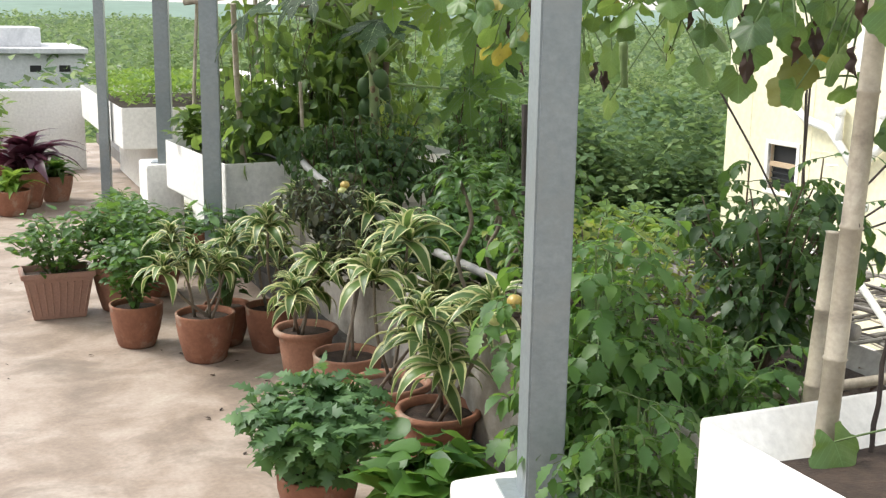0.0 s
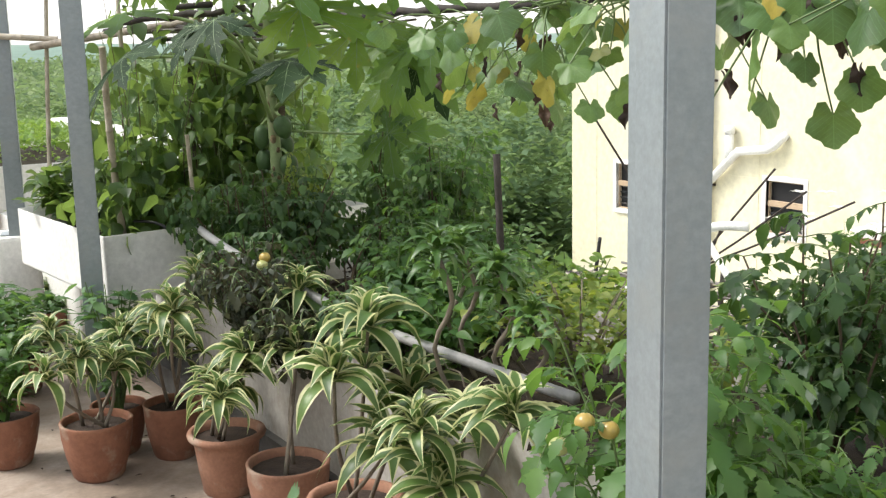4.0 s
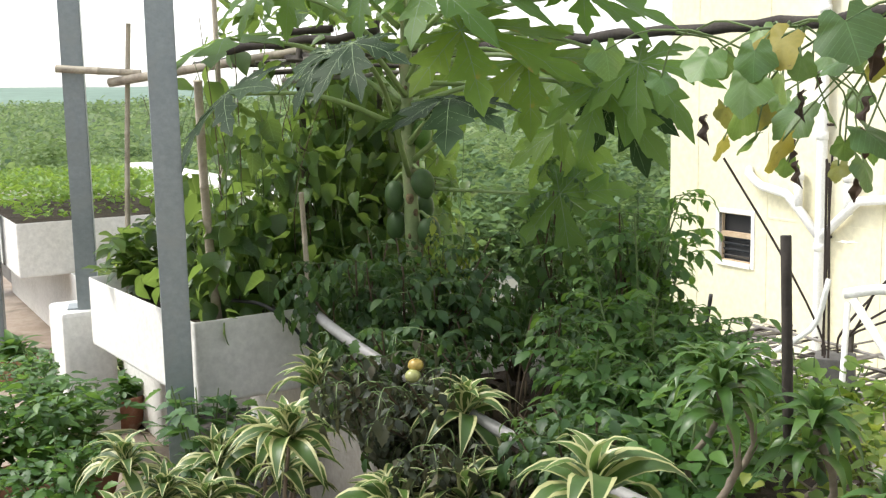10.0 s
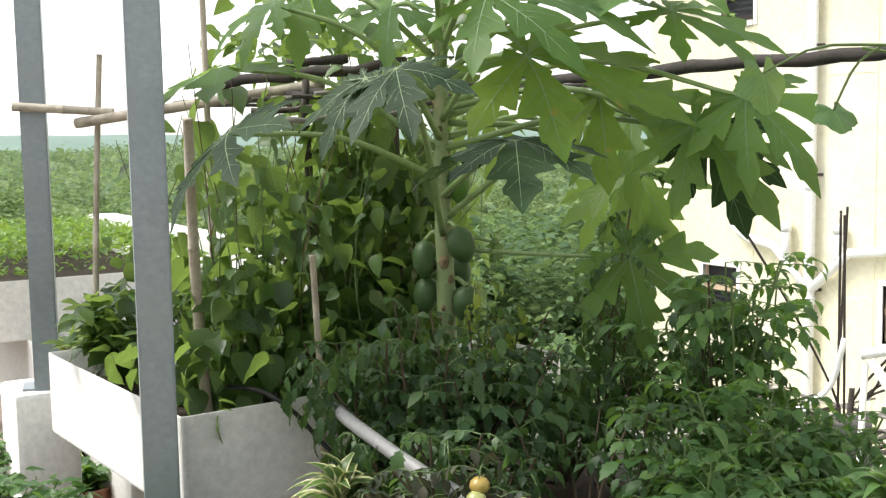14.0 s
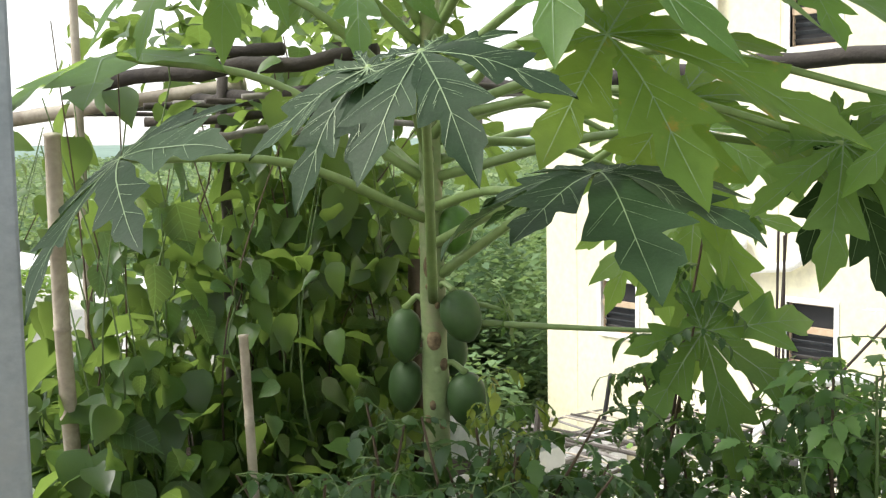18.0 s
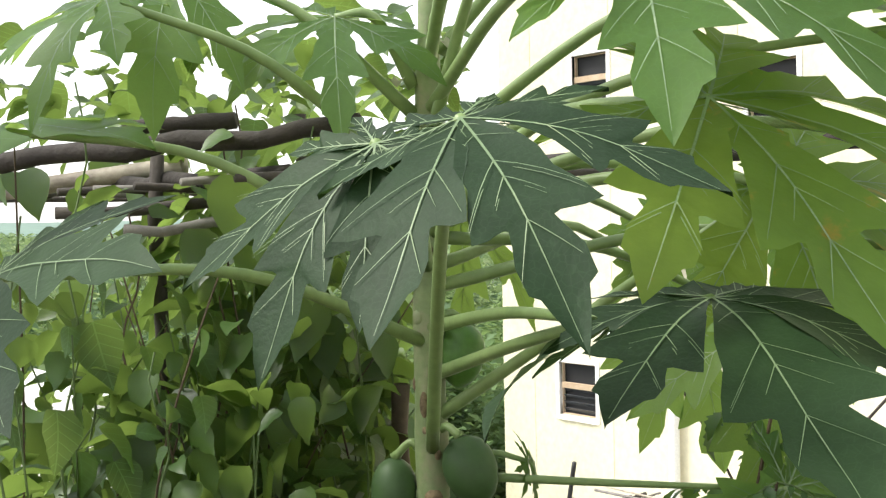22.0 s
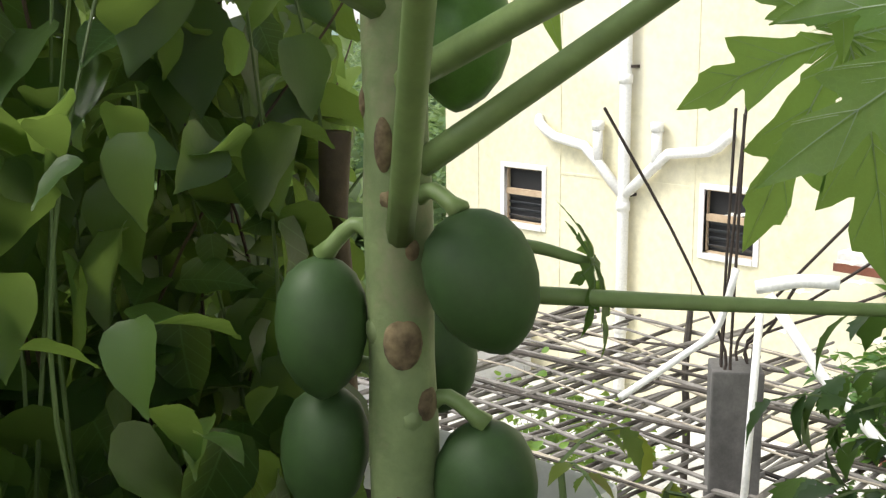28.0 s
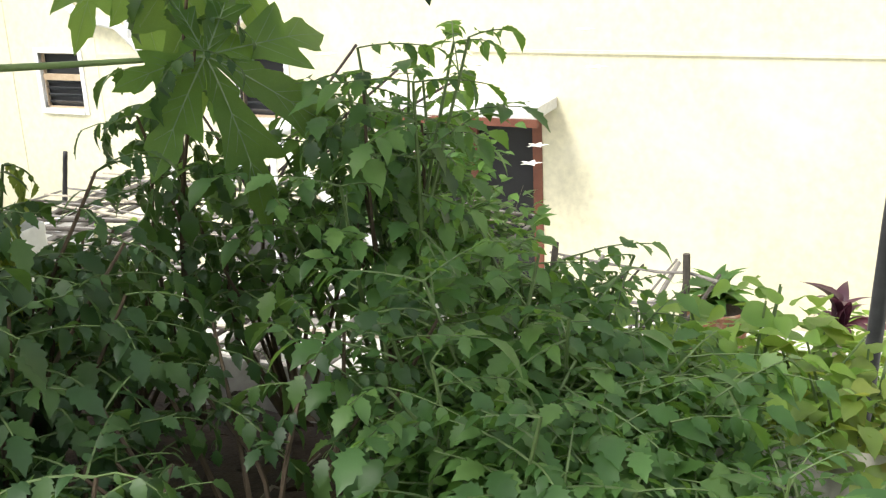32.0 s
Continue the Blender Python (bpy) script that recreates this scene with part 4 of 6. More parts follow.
# attachment height, end of the stalk, way of the middle lobe, facing, size, blade, sag of the stalk
LEAF_SPECS = [
    (1.610, (1.86, 4.69, 1.74), (0.42, -0.58, -0.22), (-0.4, -0.25, 0.87), 0.42, 9, 0.05),
    (1.340, (2.18, 4.83, 1.66), (0.3, -0.62, -0.3), (-0.45, -0.3, 0.8), 0.38, 9, -0.02),
    (1.730, (2.18, 4.71, 1.94), (-0.55, -0.5, -0.1), (-0.2, -0.3, 0.94), 0.36, 5, 0.04),
    (1.640, (2.26, 4.57, 1.58), (0.15, -0.6, -0.55), (-0.5, -0.42, 0.74), 0.28, 6, 0.05),
    (1.245, (2.37, 4.935, 1.225), (0.42, -0.60, -0.40), (-0.55, -0.30, 0.75), 0.33, 7, -0.022),
    (1.670, (1.54, 5.36, 1.91), (-0.62, 0.32, -0.25), (-0.25, -0.3, 0.92), 0.22, 8, 0.03),
    (1.530, (2.383, 4.65, 1.562), (0.02, -0.42, -0.86), (-0.64, -0.66, 0.36), 0.26, 2, 0.04),
    (1.500, (2.38, 5.66, 1.64), (0.5, 0.35, -0.55), (-0.1, -0.3, 0.95), 0.3, 7, 0.05),
    (1.530, (1.94, 5.81, 1.68), (0.02, 0.62, -0.55), (-0.2, -0.25, 0.95), 0.3, 8, 0.05),
    (1.600, (2.50, 5.06, 1.45), (-0.45, -0.2, -0.62), (-0.7, -0.45, 0.45), 0.31, 6, 0.03),
    (1.710, (2.26, 4.65, 1.85), (0.55, -0.4, -0.1), (-0.3, -0.3, 0.9), 0.3, 5, 0.02),
    (1.650, (2.32, 4.47, 1.64), (0.1, -0.65, -0.4), (-0.45, -0.3, 0.75), 0.27, 8, 0.08),
    (1.750, (1.91, 5.03, 2.02), (-0.1, -0.55, 0.25), (0.0, 0.5, 0.86), 0.2, 4, 0.0),
    (1.790, (1.76, 4.69, 1.87), (0.45, -0.55, 0.02), (-0.35, -0.3, 0.85), 0.36, 8, 0.04),
    (1.850, (1.72, 4.87, 1.94), (-0.25, -0.6, -0.1), (-0.3, -0.3, 0.9), 0.26, 5, 0.03),
    (1.870, (2.08, 4.93, 2.02), (0.3, -0.55, 0.05), (-0.25, -0.35, 0.9), 0.3, 6, 0.03),
    (1.820, (1.88, 5.35, 1.92), (-0.35, -0.45, -0.3), (-0.4, -0.5, 0.75), 0.24, 7, 0.03),
    (1.780, (1.69, 5.47, 1.98), (-0.35, -0.3, -0.35), (-0.4, -0.5, 0.75), 0.24, 6, 0.03),
    (1.660, (2.41, 4.97, 1.61), (-0.35, -0.35, -0.45), (-0.6, -0.5, 0.6), 0.28, 7, 0.05),
    (1.620, (2.48, 5.25, 1.60), (0.3, -0.35, -0.4), (-0.6, -0.45, 0.6), 0.22, 5, 0.04),
    (1.900, (1.91, 5.01, 2.14), (-0.3, -0.5, 0.2), (-0.2, -0.5, 0.8), 0.24, 7, 0.02),
    (1.25, (2.12, 5.215, 1.262), (0.55, 0.10, -0.35), (-0.5, -0.5, 0.6), 0.085, 6, 0.0),
    (1.560, (2.60, 5.27, 1.42), (-0.1, -0.35, -0.75), (-0.6, -0.5, 0.5), 0.26, 5, 0.1),
]
for z0, a, tip, normal, kind, sag in FRONT_LEAVES:
    # the blade droops along its length: tilt it up so that its point comes to rest at the tip
    d = Vector(tip) - Vector(a)
    th = math.atan(BLADES[kind][2])
    up = Vector(normal)
    up = (up - d.normalized() * up.dot(d.normalized())).normalized()
    along = math.cos(th) * d.normalized() + math.sin(th) * up
    LEAF_SPECS.append((z0, a, along, math.cos(th) * up - math.sin(th) * d.normalized(), d.length * math.cos(th), kind, sag))
for z0, a, along, normal, size, kind, sag in LEAF_SPECS:
    blade, veins, _ = BLADES[kind]
    b = under(part("leaf", blade, M_PAPAYA, label="yellowing leaf with brown patches" if kind == 9 else ""), papaya)
    b.matrix_basis = frame_from(a, along, normal, size)
    part("venation", veins, M_VEIN, b)
    base = trunk_at(z0)
    out = (Vector(a) - base)
    base = base + Vector((out.x, out.y, 0)).normalized() * 0.02
    mid = base.lerp(Vector(a), 0.5) + Vector((0, 0, sag + 0.02))
    p = curve_pts([base, mid, a], 12)
    thick = 0.0105 if z0 > 1.26 else 0.0075
    under(part("leaf_stalk", tube(p, [thick - 0.5 * thick * k / 12 for k in range(13)], 9), M_PETIOLE, smooth=True), papaya)


def fruit(place, r, h, lean, mat, top):
    """A papaya: blunt oval with a nipple below and a stalk bent to the trunk."""
    prof = [(0.0, -1.05), (0.12, -1.02), (0.3, -0.95), (0.58, -0.78), (0.85, -0.48), (0.98, -0.12), (1.0, 0.15), (0.93, 0.48), (0.74, 0.76), (0.45, 0.93), (0.2, 1.0), (0.001, 1.0)]
    bm = lathe([(q * r + 0.0001, z * h / 2) for q, z in prof], 24)
    for v in bm.verts:
        a = math.atan2(v.co.y, v.co.x)
        k = 1 + 0.018 * math.cos(5 * a)
        v.co.x *= k
        v.co.y *= k
    f = under(part("fruit", bm, mat, smooth=True), papaya)
    f.matrix_basis = Matrix.Translation(place) @ Euler((radians(lean[0]), radians(lean[1]), 0)).to_matrix().to_4x4()
    tip = f.matrix_basis @ Vector((0, 0, h / 2))
    c = trunk_at(top)
    away = Vector((tip.x - c.x, tip.y - c.y, 0)).normalized()
    q = curve_pts([c + away * 0.02, c + away * 0.035 + Vector((0, 0, 0.008)), tip], 6)
    under(part("fruit_stalk", tube(q, [0.0062] * 6 + [0.009], 8), M_PETIOLE, smooth=True), papaya)


FRUITS = [
    ((2.018, 5.228, 1.262), 0.0395, 0.102, (-16, -10), M_FRUIT, 1.315),
    ((1.972, 5.352, 1.215), 0.0350, 0.106, (-4, 5), M_FRUIT, 1.285),
    ((2.055, 5.262, 1.088), 0.0400, 0.110, (6, -6), M_FRUIT, 1.155),
    ((1.985, 5.370, 1.108), 0.0350, 0.105, (0, 6), M_FRUIT, 1.175),
    ((2.035, 5.265, 1.425), 0.0350, 0.095, (4, 4), M_YOUNGFRUIT, 1.480),
    ((2.085, 5.35, 1.17), 0.036, 0.10, (0, -8), M_FRUIT, 1.24),
]
for place, r, h, lean, mat, top in FRUITS:
    fruit(place, r, h, lean, mat, top)
for z, a, w, h in ((1.210, -2.25, 0.0145, 0.021), (1.160, -1.45, 0.011, 0.015), (1.355, -2.7, 0.007, 0.020), (1.08, -2.5, 0.008, 0.013), (1.28, -1.9, 0.006, 0.009), (1.04, -1.7, 0.009, 0.012)):
    bm = bmesh.new()
    bmesh.ops.create_uvsphere(bm, u_segments=12, v_segments=8, radius=1.0)
    bmesh.ops.transform(bm, verts=bm.verts, matrix=Matrix.Translation(trunk_at(z) + 0.0225 * Vector((math.cos(a), math.sin(a), 0))) @ Matrix.Rotation(a, 4, "Z") @ Matrix.Diagonal((0.0065, w, h, 1)))
    under(part("old_leaf_scar", bm, M_SCAR, label="brown corky scar of a fallen leaf", smooth=True), papaya)
rng = random.Random(9)
for k in range(7):
    z = 1.62 + 0.05 * k
    a = k * 2.2
    c = trunk_at(z) + 0.045 * Vector((math.cos(a), math.sin(a), 0))
    lv = Leaves()
    lv.add(T_SIMPLE, [turned(rng, c, 0.022, j * 1.25, 0.9, 0.2) for j in range(5)])
    under(part("flower", lv.mesh("flower"), M_FLOWER), papaya)


# ---- climbing and bushy plants ----
def stems_mesh(lines, r0, r1, sides=5):
    bm = bmesh.new()
    for p in lines:
        n = len(p)
        tube(p, [r0 + (r1 - r0) * k / max(n - 1, 1) for k in range(n)], sides, bm, cap=False)
    return bm


def tomato_plant(x, y, z, spread, height, n_stems, seed, label, mat=None, leaf=0.15, lean=(0, 0), low=0.15, droop=0.7, fruit_n=0, name="tomato_plant", dense=1.0):
    rng = random.Random(seed)
    t = thing(name, x, y, z, label, "plant", "tomato plants in the bed")
    lv, lines, twigs = Leaves(), [], []
    mats = []
    for k in range(n_stems):
        a = rng.uniform(0, 6.283)
        out = spread * (0.25 + 0.75 * rng.random())
        h = height * rng.uniform(0.65, 1.05)
        top = Vector((math.cos(a) * out + lean[0], math.sin(a) * out + lean[1], h))
        base = Vector((math.cos(a) * 0.05 * spread, math.sin(a) * 0.05 * spread, 0))
        p = curve_pts([base, base.lerp(top, 0.45) + Vector((rng.uniform(-.04, .04), rng.uniform(-.04, .04), 0.08 * h)), top], 10)
        lines.append(p)
        for j in range(1, 11):
            if p[j].z < low * height:
                continue
            for _ in range(1 + (rng.random() < 0.75 * dense)):
                az = rng.uniform(0, 6.283)
                ms, st = compound(rng, p[j], az, rng.uniform(-0.2, 0.6), leaf * rng.uniform(0.6, 1.25), rng.choice((3, 3, 4)), droop * rng.uniform(0.6, 1.4))
                mats += ms
                twigs.append(st)
    lv.add(T_LEAFLET, [m for k, m in enumerate(mats) if k % 3])
    lv.add(T_TOMATO2, mats[::3])
    part("foliage", lv.mesh("foliage"), mat or M_TOMATO, t)
    for p in lines:
        part("stem", stems_mesh([p], 0.0055, 0.0025), M_DRYSTEM if mat in (M_TOMATO_DARK, M_WILT) else M_STEM, t)
    part("leaf_stalk", stems_mesh(twigs, 0.0018, 0.001, 3), M_STEM, t)
    for k in range(fruit_n):
        p = lines[k % len(lines)][4 + k % 4]
        bm = bmesh.new()
        bmesh.ops.create_uvsphere(bm, u_segments=14, v_segments=10, radius=0.02)
        o = part("tomato", bm, M_TOMATOGREEN, t, smooth=True)
        o.location = p + Vector((0.02, -0.02, -0.03))
    return t


def bush(name, x, y, z, spread, height, n, size, seed, label, mat, template=None, stems=9, stem_mat=None, category="plant", group="", flat=0.9, pitch=(-0.5, 0.6)):
    """A bush: stems fanning out with simple leaves along their outer halves."""
    rng = random.Random(seed)
    t = thing(name, x, y, z, label, category, group)
    lines, mats = [], []
    for k in range(stems):
        a = 6.283 * k / stems + rng.uniform(-0.3, 0.3)
        out = spread * rng.uniform(0.3, 1.0)
        h = height * (1.05 - 0.35 * out / max(spread, 0.01)) * rng.uniform(0.8, 1.05)
        top = Vector((math.cos(a) * out, math.sin(a) * out, h))
        p = curve_pts([Vector((0.1 * top.x, 0.1 * top.y, 0)), Vector((0.5 * top.x, 0.5 * top.y, h * 0.55)), top], 8)
        lines.append(p)
    for k in range(n):
        p = lines[k % stems]
        u = 1 - rng.random() ** 1.6 * 0.75
        q = p[min(8, int(u * 8))] + Vector((rng.gauss(0, 1), rng.gauss(0, 1), rng.gauss(0, 0.7))) * spread * 0.16
        az = math.atan2(q.y, q.x) + rng.gauss(0, 1.0)
        mats.append(turned(rng, q, size * rng.uniform(0.6, 1.2), az, rng.uniform(*pitch), rng.gauss(0, 0.35)))
    lv = Leaves()
    lv.add(template or T_OVATE, mats)
    part("foliage", lv.mesh("foliage"), mat, t)
    for p in lines:
        part("stem", stems_mesh([p], 0.006, 0.002), stem_mat or M_STEM, t)
    return t


# bean vines on the poles of the raised planter
rng = random.Random(21)
vine = thing("bean_vine", 1.95, 6.1, 0.74, "dense climbing bean vine on bamboo poles in the raised planter", "vine")
lv, mats, lines = Leaves(), [], []


def open_edge(y):
    """Where the vines end towards the papaya and the view opens."""
    return 2.09 + 0.866 * (y - 5.5)


for k in range(62):
    x, y = rng.uniform(1.42, 2.5), rng.uniform(5.62, 6.85)
    if rng.random() < 0.45:
        y = rng.uniform(5.55, 6.0)
    if k % 4 == 1:
        x = open_edge(y) - rng.uniform(0.06, 0.30)
    if x > open_edge(y) - 0.08:
        x = rng.uniform(1.42, open_edge(y) - 0.08)
    h = rng.uniform(0.65, 1.12)
    p = curve_pts([(x, y, 0.74), (x + rng.uniform(-.1, .1), y + rng.uniform(-.1, .1), 0.74 + h * 0.5), (x + rng.uniform(-.2, .2), y + rng.uniform(-.2, .2), 0.74 + h)], 14)
    lines.append(p)
    for q in p[2:]:
        for _ in range(2 if k % 5 == 0 else 7 if q.z < 1.12 else 4 if q.z < 1.5 else 3):
            if (q.x < 1.55 and q.z > 1.25):
                continue
            w = q + Vector((rng.gauss(0, .09), rng.gauss(0, .09), rng.gauss(0, .05)))
            if w.x < 1.36 and w.z > 0.95 or w.x > open_edge(w.y) or noise.noise(w * 4.5) > 0.38:
                continue
            mats.append(turned(rng, w, 0.04 + 0.075 * rng.random() ** 1.4, rng.uniform(0, 6.283), rng.uniform(-1.5, 0.2), rng.gauss(0, 0.6)))
near = [m for m in mats if m[1][3] < 5.85 and 1.45 < m[0][3] < 2.35 and m[2][3] > 0.95][:290]
rest = [m for m in mats if not any(m is q for q in near)]
one = Leaves()
one.add(T_HEART, [np.eye(4)])
BEAN_ME = one.mesh("leaf")
for m in near:
    o = part("leaf", BEAN_ME, M_BEAN_NEAR)
    o.matrix_basis = Matrix(m.tolist())
    under(o, vine)
lv.add(T_HEART, rest)
under(part("foliage", lv.mesh("foliage"), M_BEAN), vine)
for k, p in enumerate(lines):
    under(part("stem", stems_mesh([p], 0.0028, 0.0014), M_DRYSTEM if k % 3 == 0 else M_STEM), vine)
for k in range(11):
    # bare twining runners between the stakes
    x, y = rng.uniform(1.45, 2.05), rng.uniform(5.55, 5.9)
    x = min(x, open_edge(y) - 0.05)
    z, h, ph = rng.uniform(0.8, 1.15), rng.uniform(0.4, 0.8), rng.uniform(0, 6)
    p = [Vector((x + 0.012 * math.sin(j * 1.3 + ph) + 0.05 * math.sin(ph) * j / 12, y + 0.012 * math.cos(j * 1.3 + ph), z + h * j / 12)) for j in range(13)]
    under(part("runner", stems_mesh([p], 0.0026, 0.0016), M_DRYSTEM if k % 2 else M_STEM), vine)
vine2 = thing("bean_vine", 2.3, 5.75, 1.7, "bean vine sprawling over the trellis poles", "vine")
lv, mats = Leaves(), []
for k in range(230):
    y = rng.uniform(5.5, 6.7)
    w = Vector((min(max(1.80, rng.gauss(2.1, 0.28)), open_edge(y) + 0.12), y, rng.gauss(1.88, 0.08)))
    mats.append(turned(rng, w, rng.uniform(0.05, 0.10), rng.uniform(0, 6.283), rng.uniform(-0.9, 0.3), rng.gauss(0, 0.4)))
for m in mats[:150]:
    o = part("leaf", BEAN_ME, M_BEAN_NEAR)
    o.matrix_basis = Matrix(m.tolist())
    under(o, vine2)
lv.add(T_HEART, mats[150:])
under(part("foliage", lv.mesh("foliage"), M_BEAN), vine2)
bush("bean_plant", 1.46, 6.45, 0.74, 0.32, 0.34, 420, 0.085, 61, "leafy young bean plants spilling over the planter's rim", M_BEAN, T_HEART, 14)
bush("bean_plant", 1.55, 5.95, 0.74, 0.26, 0.28, 200, 0.08, 62, "leafy young bean plants spilling over the planter's rim", M_BEAN, T_HEART, 10)

# tomatoes, bushes and strap-leaved plants of the bed
BED = 0.55
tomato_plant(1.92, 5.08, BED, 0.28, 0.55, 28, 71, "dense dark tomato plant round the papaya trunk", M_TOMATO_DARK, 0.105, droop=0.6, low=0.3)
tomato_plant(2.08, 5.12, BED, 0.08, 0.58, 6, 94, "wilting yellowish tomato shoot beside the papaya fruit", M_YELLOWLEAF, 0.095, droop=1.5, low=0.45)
tomato_plant(2.34, 5.16, BED, 0.24, 0.34, 14, 91, "leggy dark tomato plant behind the papaya", M_TOMATO_DARK, 0.105, droop=1.2, low=0.45)
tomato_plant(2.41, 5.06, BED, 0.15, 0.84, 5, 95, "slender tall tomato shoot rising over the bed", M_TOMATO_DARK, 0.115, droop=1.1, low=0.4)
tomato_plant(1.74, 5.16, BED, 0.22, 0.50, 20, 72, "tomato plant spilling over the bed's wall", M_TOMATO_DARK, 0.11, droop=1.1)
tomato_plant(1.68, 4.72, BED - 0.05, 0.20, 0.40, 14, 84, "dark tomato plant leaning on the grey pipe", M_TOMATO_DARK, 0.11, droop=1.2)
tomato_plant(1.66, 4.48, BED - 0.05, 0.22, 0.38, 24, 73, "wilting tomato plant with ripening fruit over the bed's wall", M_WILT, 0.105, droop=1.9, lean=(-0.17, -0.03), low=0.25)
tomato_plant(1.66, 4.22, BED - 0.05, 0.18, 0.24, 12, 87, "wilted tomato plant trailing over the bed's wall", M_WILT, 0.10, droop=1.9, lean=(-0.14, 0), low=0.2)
tomato_plant(1.70, 4.92, BED - 0.05, 0.17, 0.36, 14, 88, "dark tomato plant covering the grey pipe", M_TOMATO_DARK, 0.10, droop=1.4, lean=(-0.12, 0), low=0.2)
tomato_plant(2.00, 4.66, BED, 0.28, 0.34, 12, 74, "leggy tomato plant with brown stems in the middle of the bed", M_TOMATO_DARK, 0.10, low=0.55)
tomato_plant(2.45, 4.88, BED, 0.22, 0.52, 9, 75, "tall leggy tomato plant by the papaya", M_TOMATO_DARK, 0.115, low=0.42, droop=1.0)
tomato_plant(2.50, 4.70, BED, 0.21, 0.67, 17, 76, "tall tomato plant against the neighbour's wall", M_TOMATO, 0.11, low=0.40, droop=0.35)
tomato_plant(2.50, 4.66, BED, 0.10, 0.72, 4, 96, "tall thin tomato shoot at the outer edge", M_TOMATO_DARK, 0.10, low=0.5, droop=1.0)
tomato_plant(2.54, 4.46, BED, 0.17, 0.36, 12, 93, "bright low tomato plant at the outer edge of the bed", M_TOMATO, 0.10, droop=0.35)
tomato_plant(2.34, 4.29, BED, 0.24, 0.30, 20, 77, "bushy bright tomato plant in the bed", M_TOMATO, 0.115, droop=0.35)
tomato_plant(2.24, 4.44, BED, 0.20, 0.40, 16, 92, "bright bushy tomato plant in the middle of the bed", M_TOMATO, 0.11, droop=0.35)
tomato_plant(2.08, 4.32, BED, 0.20, 0.32, 14, 85, "low bright tomato plant in the bed", M_TOMATO, 0.11, droop=0.35)
tomato_plant(2.22, 4.06, BED, 0.20, 0.17, 14, 97, "low bright tomato plant at the far side of the bed", M_TOMATO, 0.10, droop=0.35)
tomato_plant(1.80, 4.05, BED, 0.20, 0.26, 12, 86, "low tomato plant at the bed's wall", M_TOMATO_DARK, 0.11)
bush("gourd_bush", 2.72, 4.16, BED - 0.2, 0.26, 0.47, 330, 0.06, 89, "yellow-green gourd plant spilling over the outer edge", M_HEDGE, T_HEART, 14, M_STEM)
bush("gourd_bush", 2.86, 4.36, BED - 0.3, 0.24, 0.46, 260, 0.06, 98, "yellow-green gourd plant climbing outside the bed", M_HEDGE, T_HEART, 12, M_STEM)
bush("gourd_bush", 2.74, 3.96, BED - 0.2, 0.22, 0.42, 220, 0.055, 99, "yellowing gourd plant at the outer edge", M_YELLOWLEAF, T_HEART, 12, M_STEM)
tomato_plant(1.56, 2.42, 0.10, 0.24, 0.93, 26, 78, "bright green tomato plant beside the steel post", M_TOMATO, 0.15, low=0.1, droop=0.5)
tomato_plant(1.40, 1.92, 0.0, 0.15, 0.70, 20, 90, "low tomato plant growing between the planters", M_TOMATO, 0.13, low=0.2)
tomato_plant(2.22, 2.50, BED, 0.30, 0.62, 22, 79, "tall dark tomato plant behind the steel post", M_TOMATO_DARK, 0.13)
tomato_plant(1.85, 2.25, BED - 0.2, 0.24, 0.42, 14, 80, "tomato plant in the corner of the bed", M_TOMATO, 0.13)
bush("yellowing_bush", 2.16, 3.40, BED, 0.30, 0.38, 480, 0.04, 81, "yellowing shrub with small round leaves in the bed", M_YELLOWLEAF, T_HEART, 14, M_WOODSTEM)
bush("yellowing_bush", 2.32, 3.05, BED, 0.26, 0.34, 300, 0.042, 82, "yellowing shrub with small round leaves in the bed", M_YELLOWLEAF, T_HEART, 12, M_WOODSTEM)
bush("chilli_plant", 1.95, 3.85, BED, 0.28, 0.30, 380, 0.07, 83, "low green chilli plant in the bed", M_HERB, T_OVATE, 12)


# ---- pots and potted plants ----
def pot_parts(t, r, h, mat, rim=True, soil=0.03):
    """A thrown clay pot with a rolled rim, wall thickness and soil."""
    if rim:
        prof = [(r * 0.62, 0), (r * 0.68, h * 0.04), (r * 0.80, h * 0.45), (r * 0.88, h * 0.80), (r * 0.90, h * 0.86), (r * 1.04, h * 0.90), (r * 1.07, h * 0.95), (r * 1.03, h), (r * 0.92, h * 0.995), (r * 0.86, h * 0.90), (r * 0.80, h * 0.5)]
    else:
        prof = [(r * 0.66, 0), (r * 0.72, h * 0.05), (r * 0.88, h * 0.40), (r * 0.98, h * 0.72), (r * 1.0, h * 0.93), (r * 1.02, h * 0.98), (r * 0.99, h), (r * 0.93, h * 0.99), (r * 0.91, h * 0.9), (r * 0.84, h * 0.5)]
    part("pot", lathe(prof, 30, 0.002), mat, t, smooth=True)
    bm = bmesh.new()
    bmesh.ops.create_circle(bm, cap_ends=True, segments=24, radius=r * 0.88)
    bmesh.ops.subdivide_edges(bm, edges=bm.edges, cuts=1, use_grid_fill=True)
    for v in bm.verts:
        v.co.z = h - soil + 0.006 * noise.noise(v.co * 40)
    part("soil", bm, M_SOIL, t)


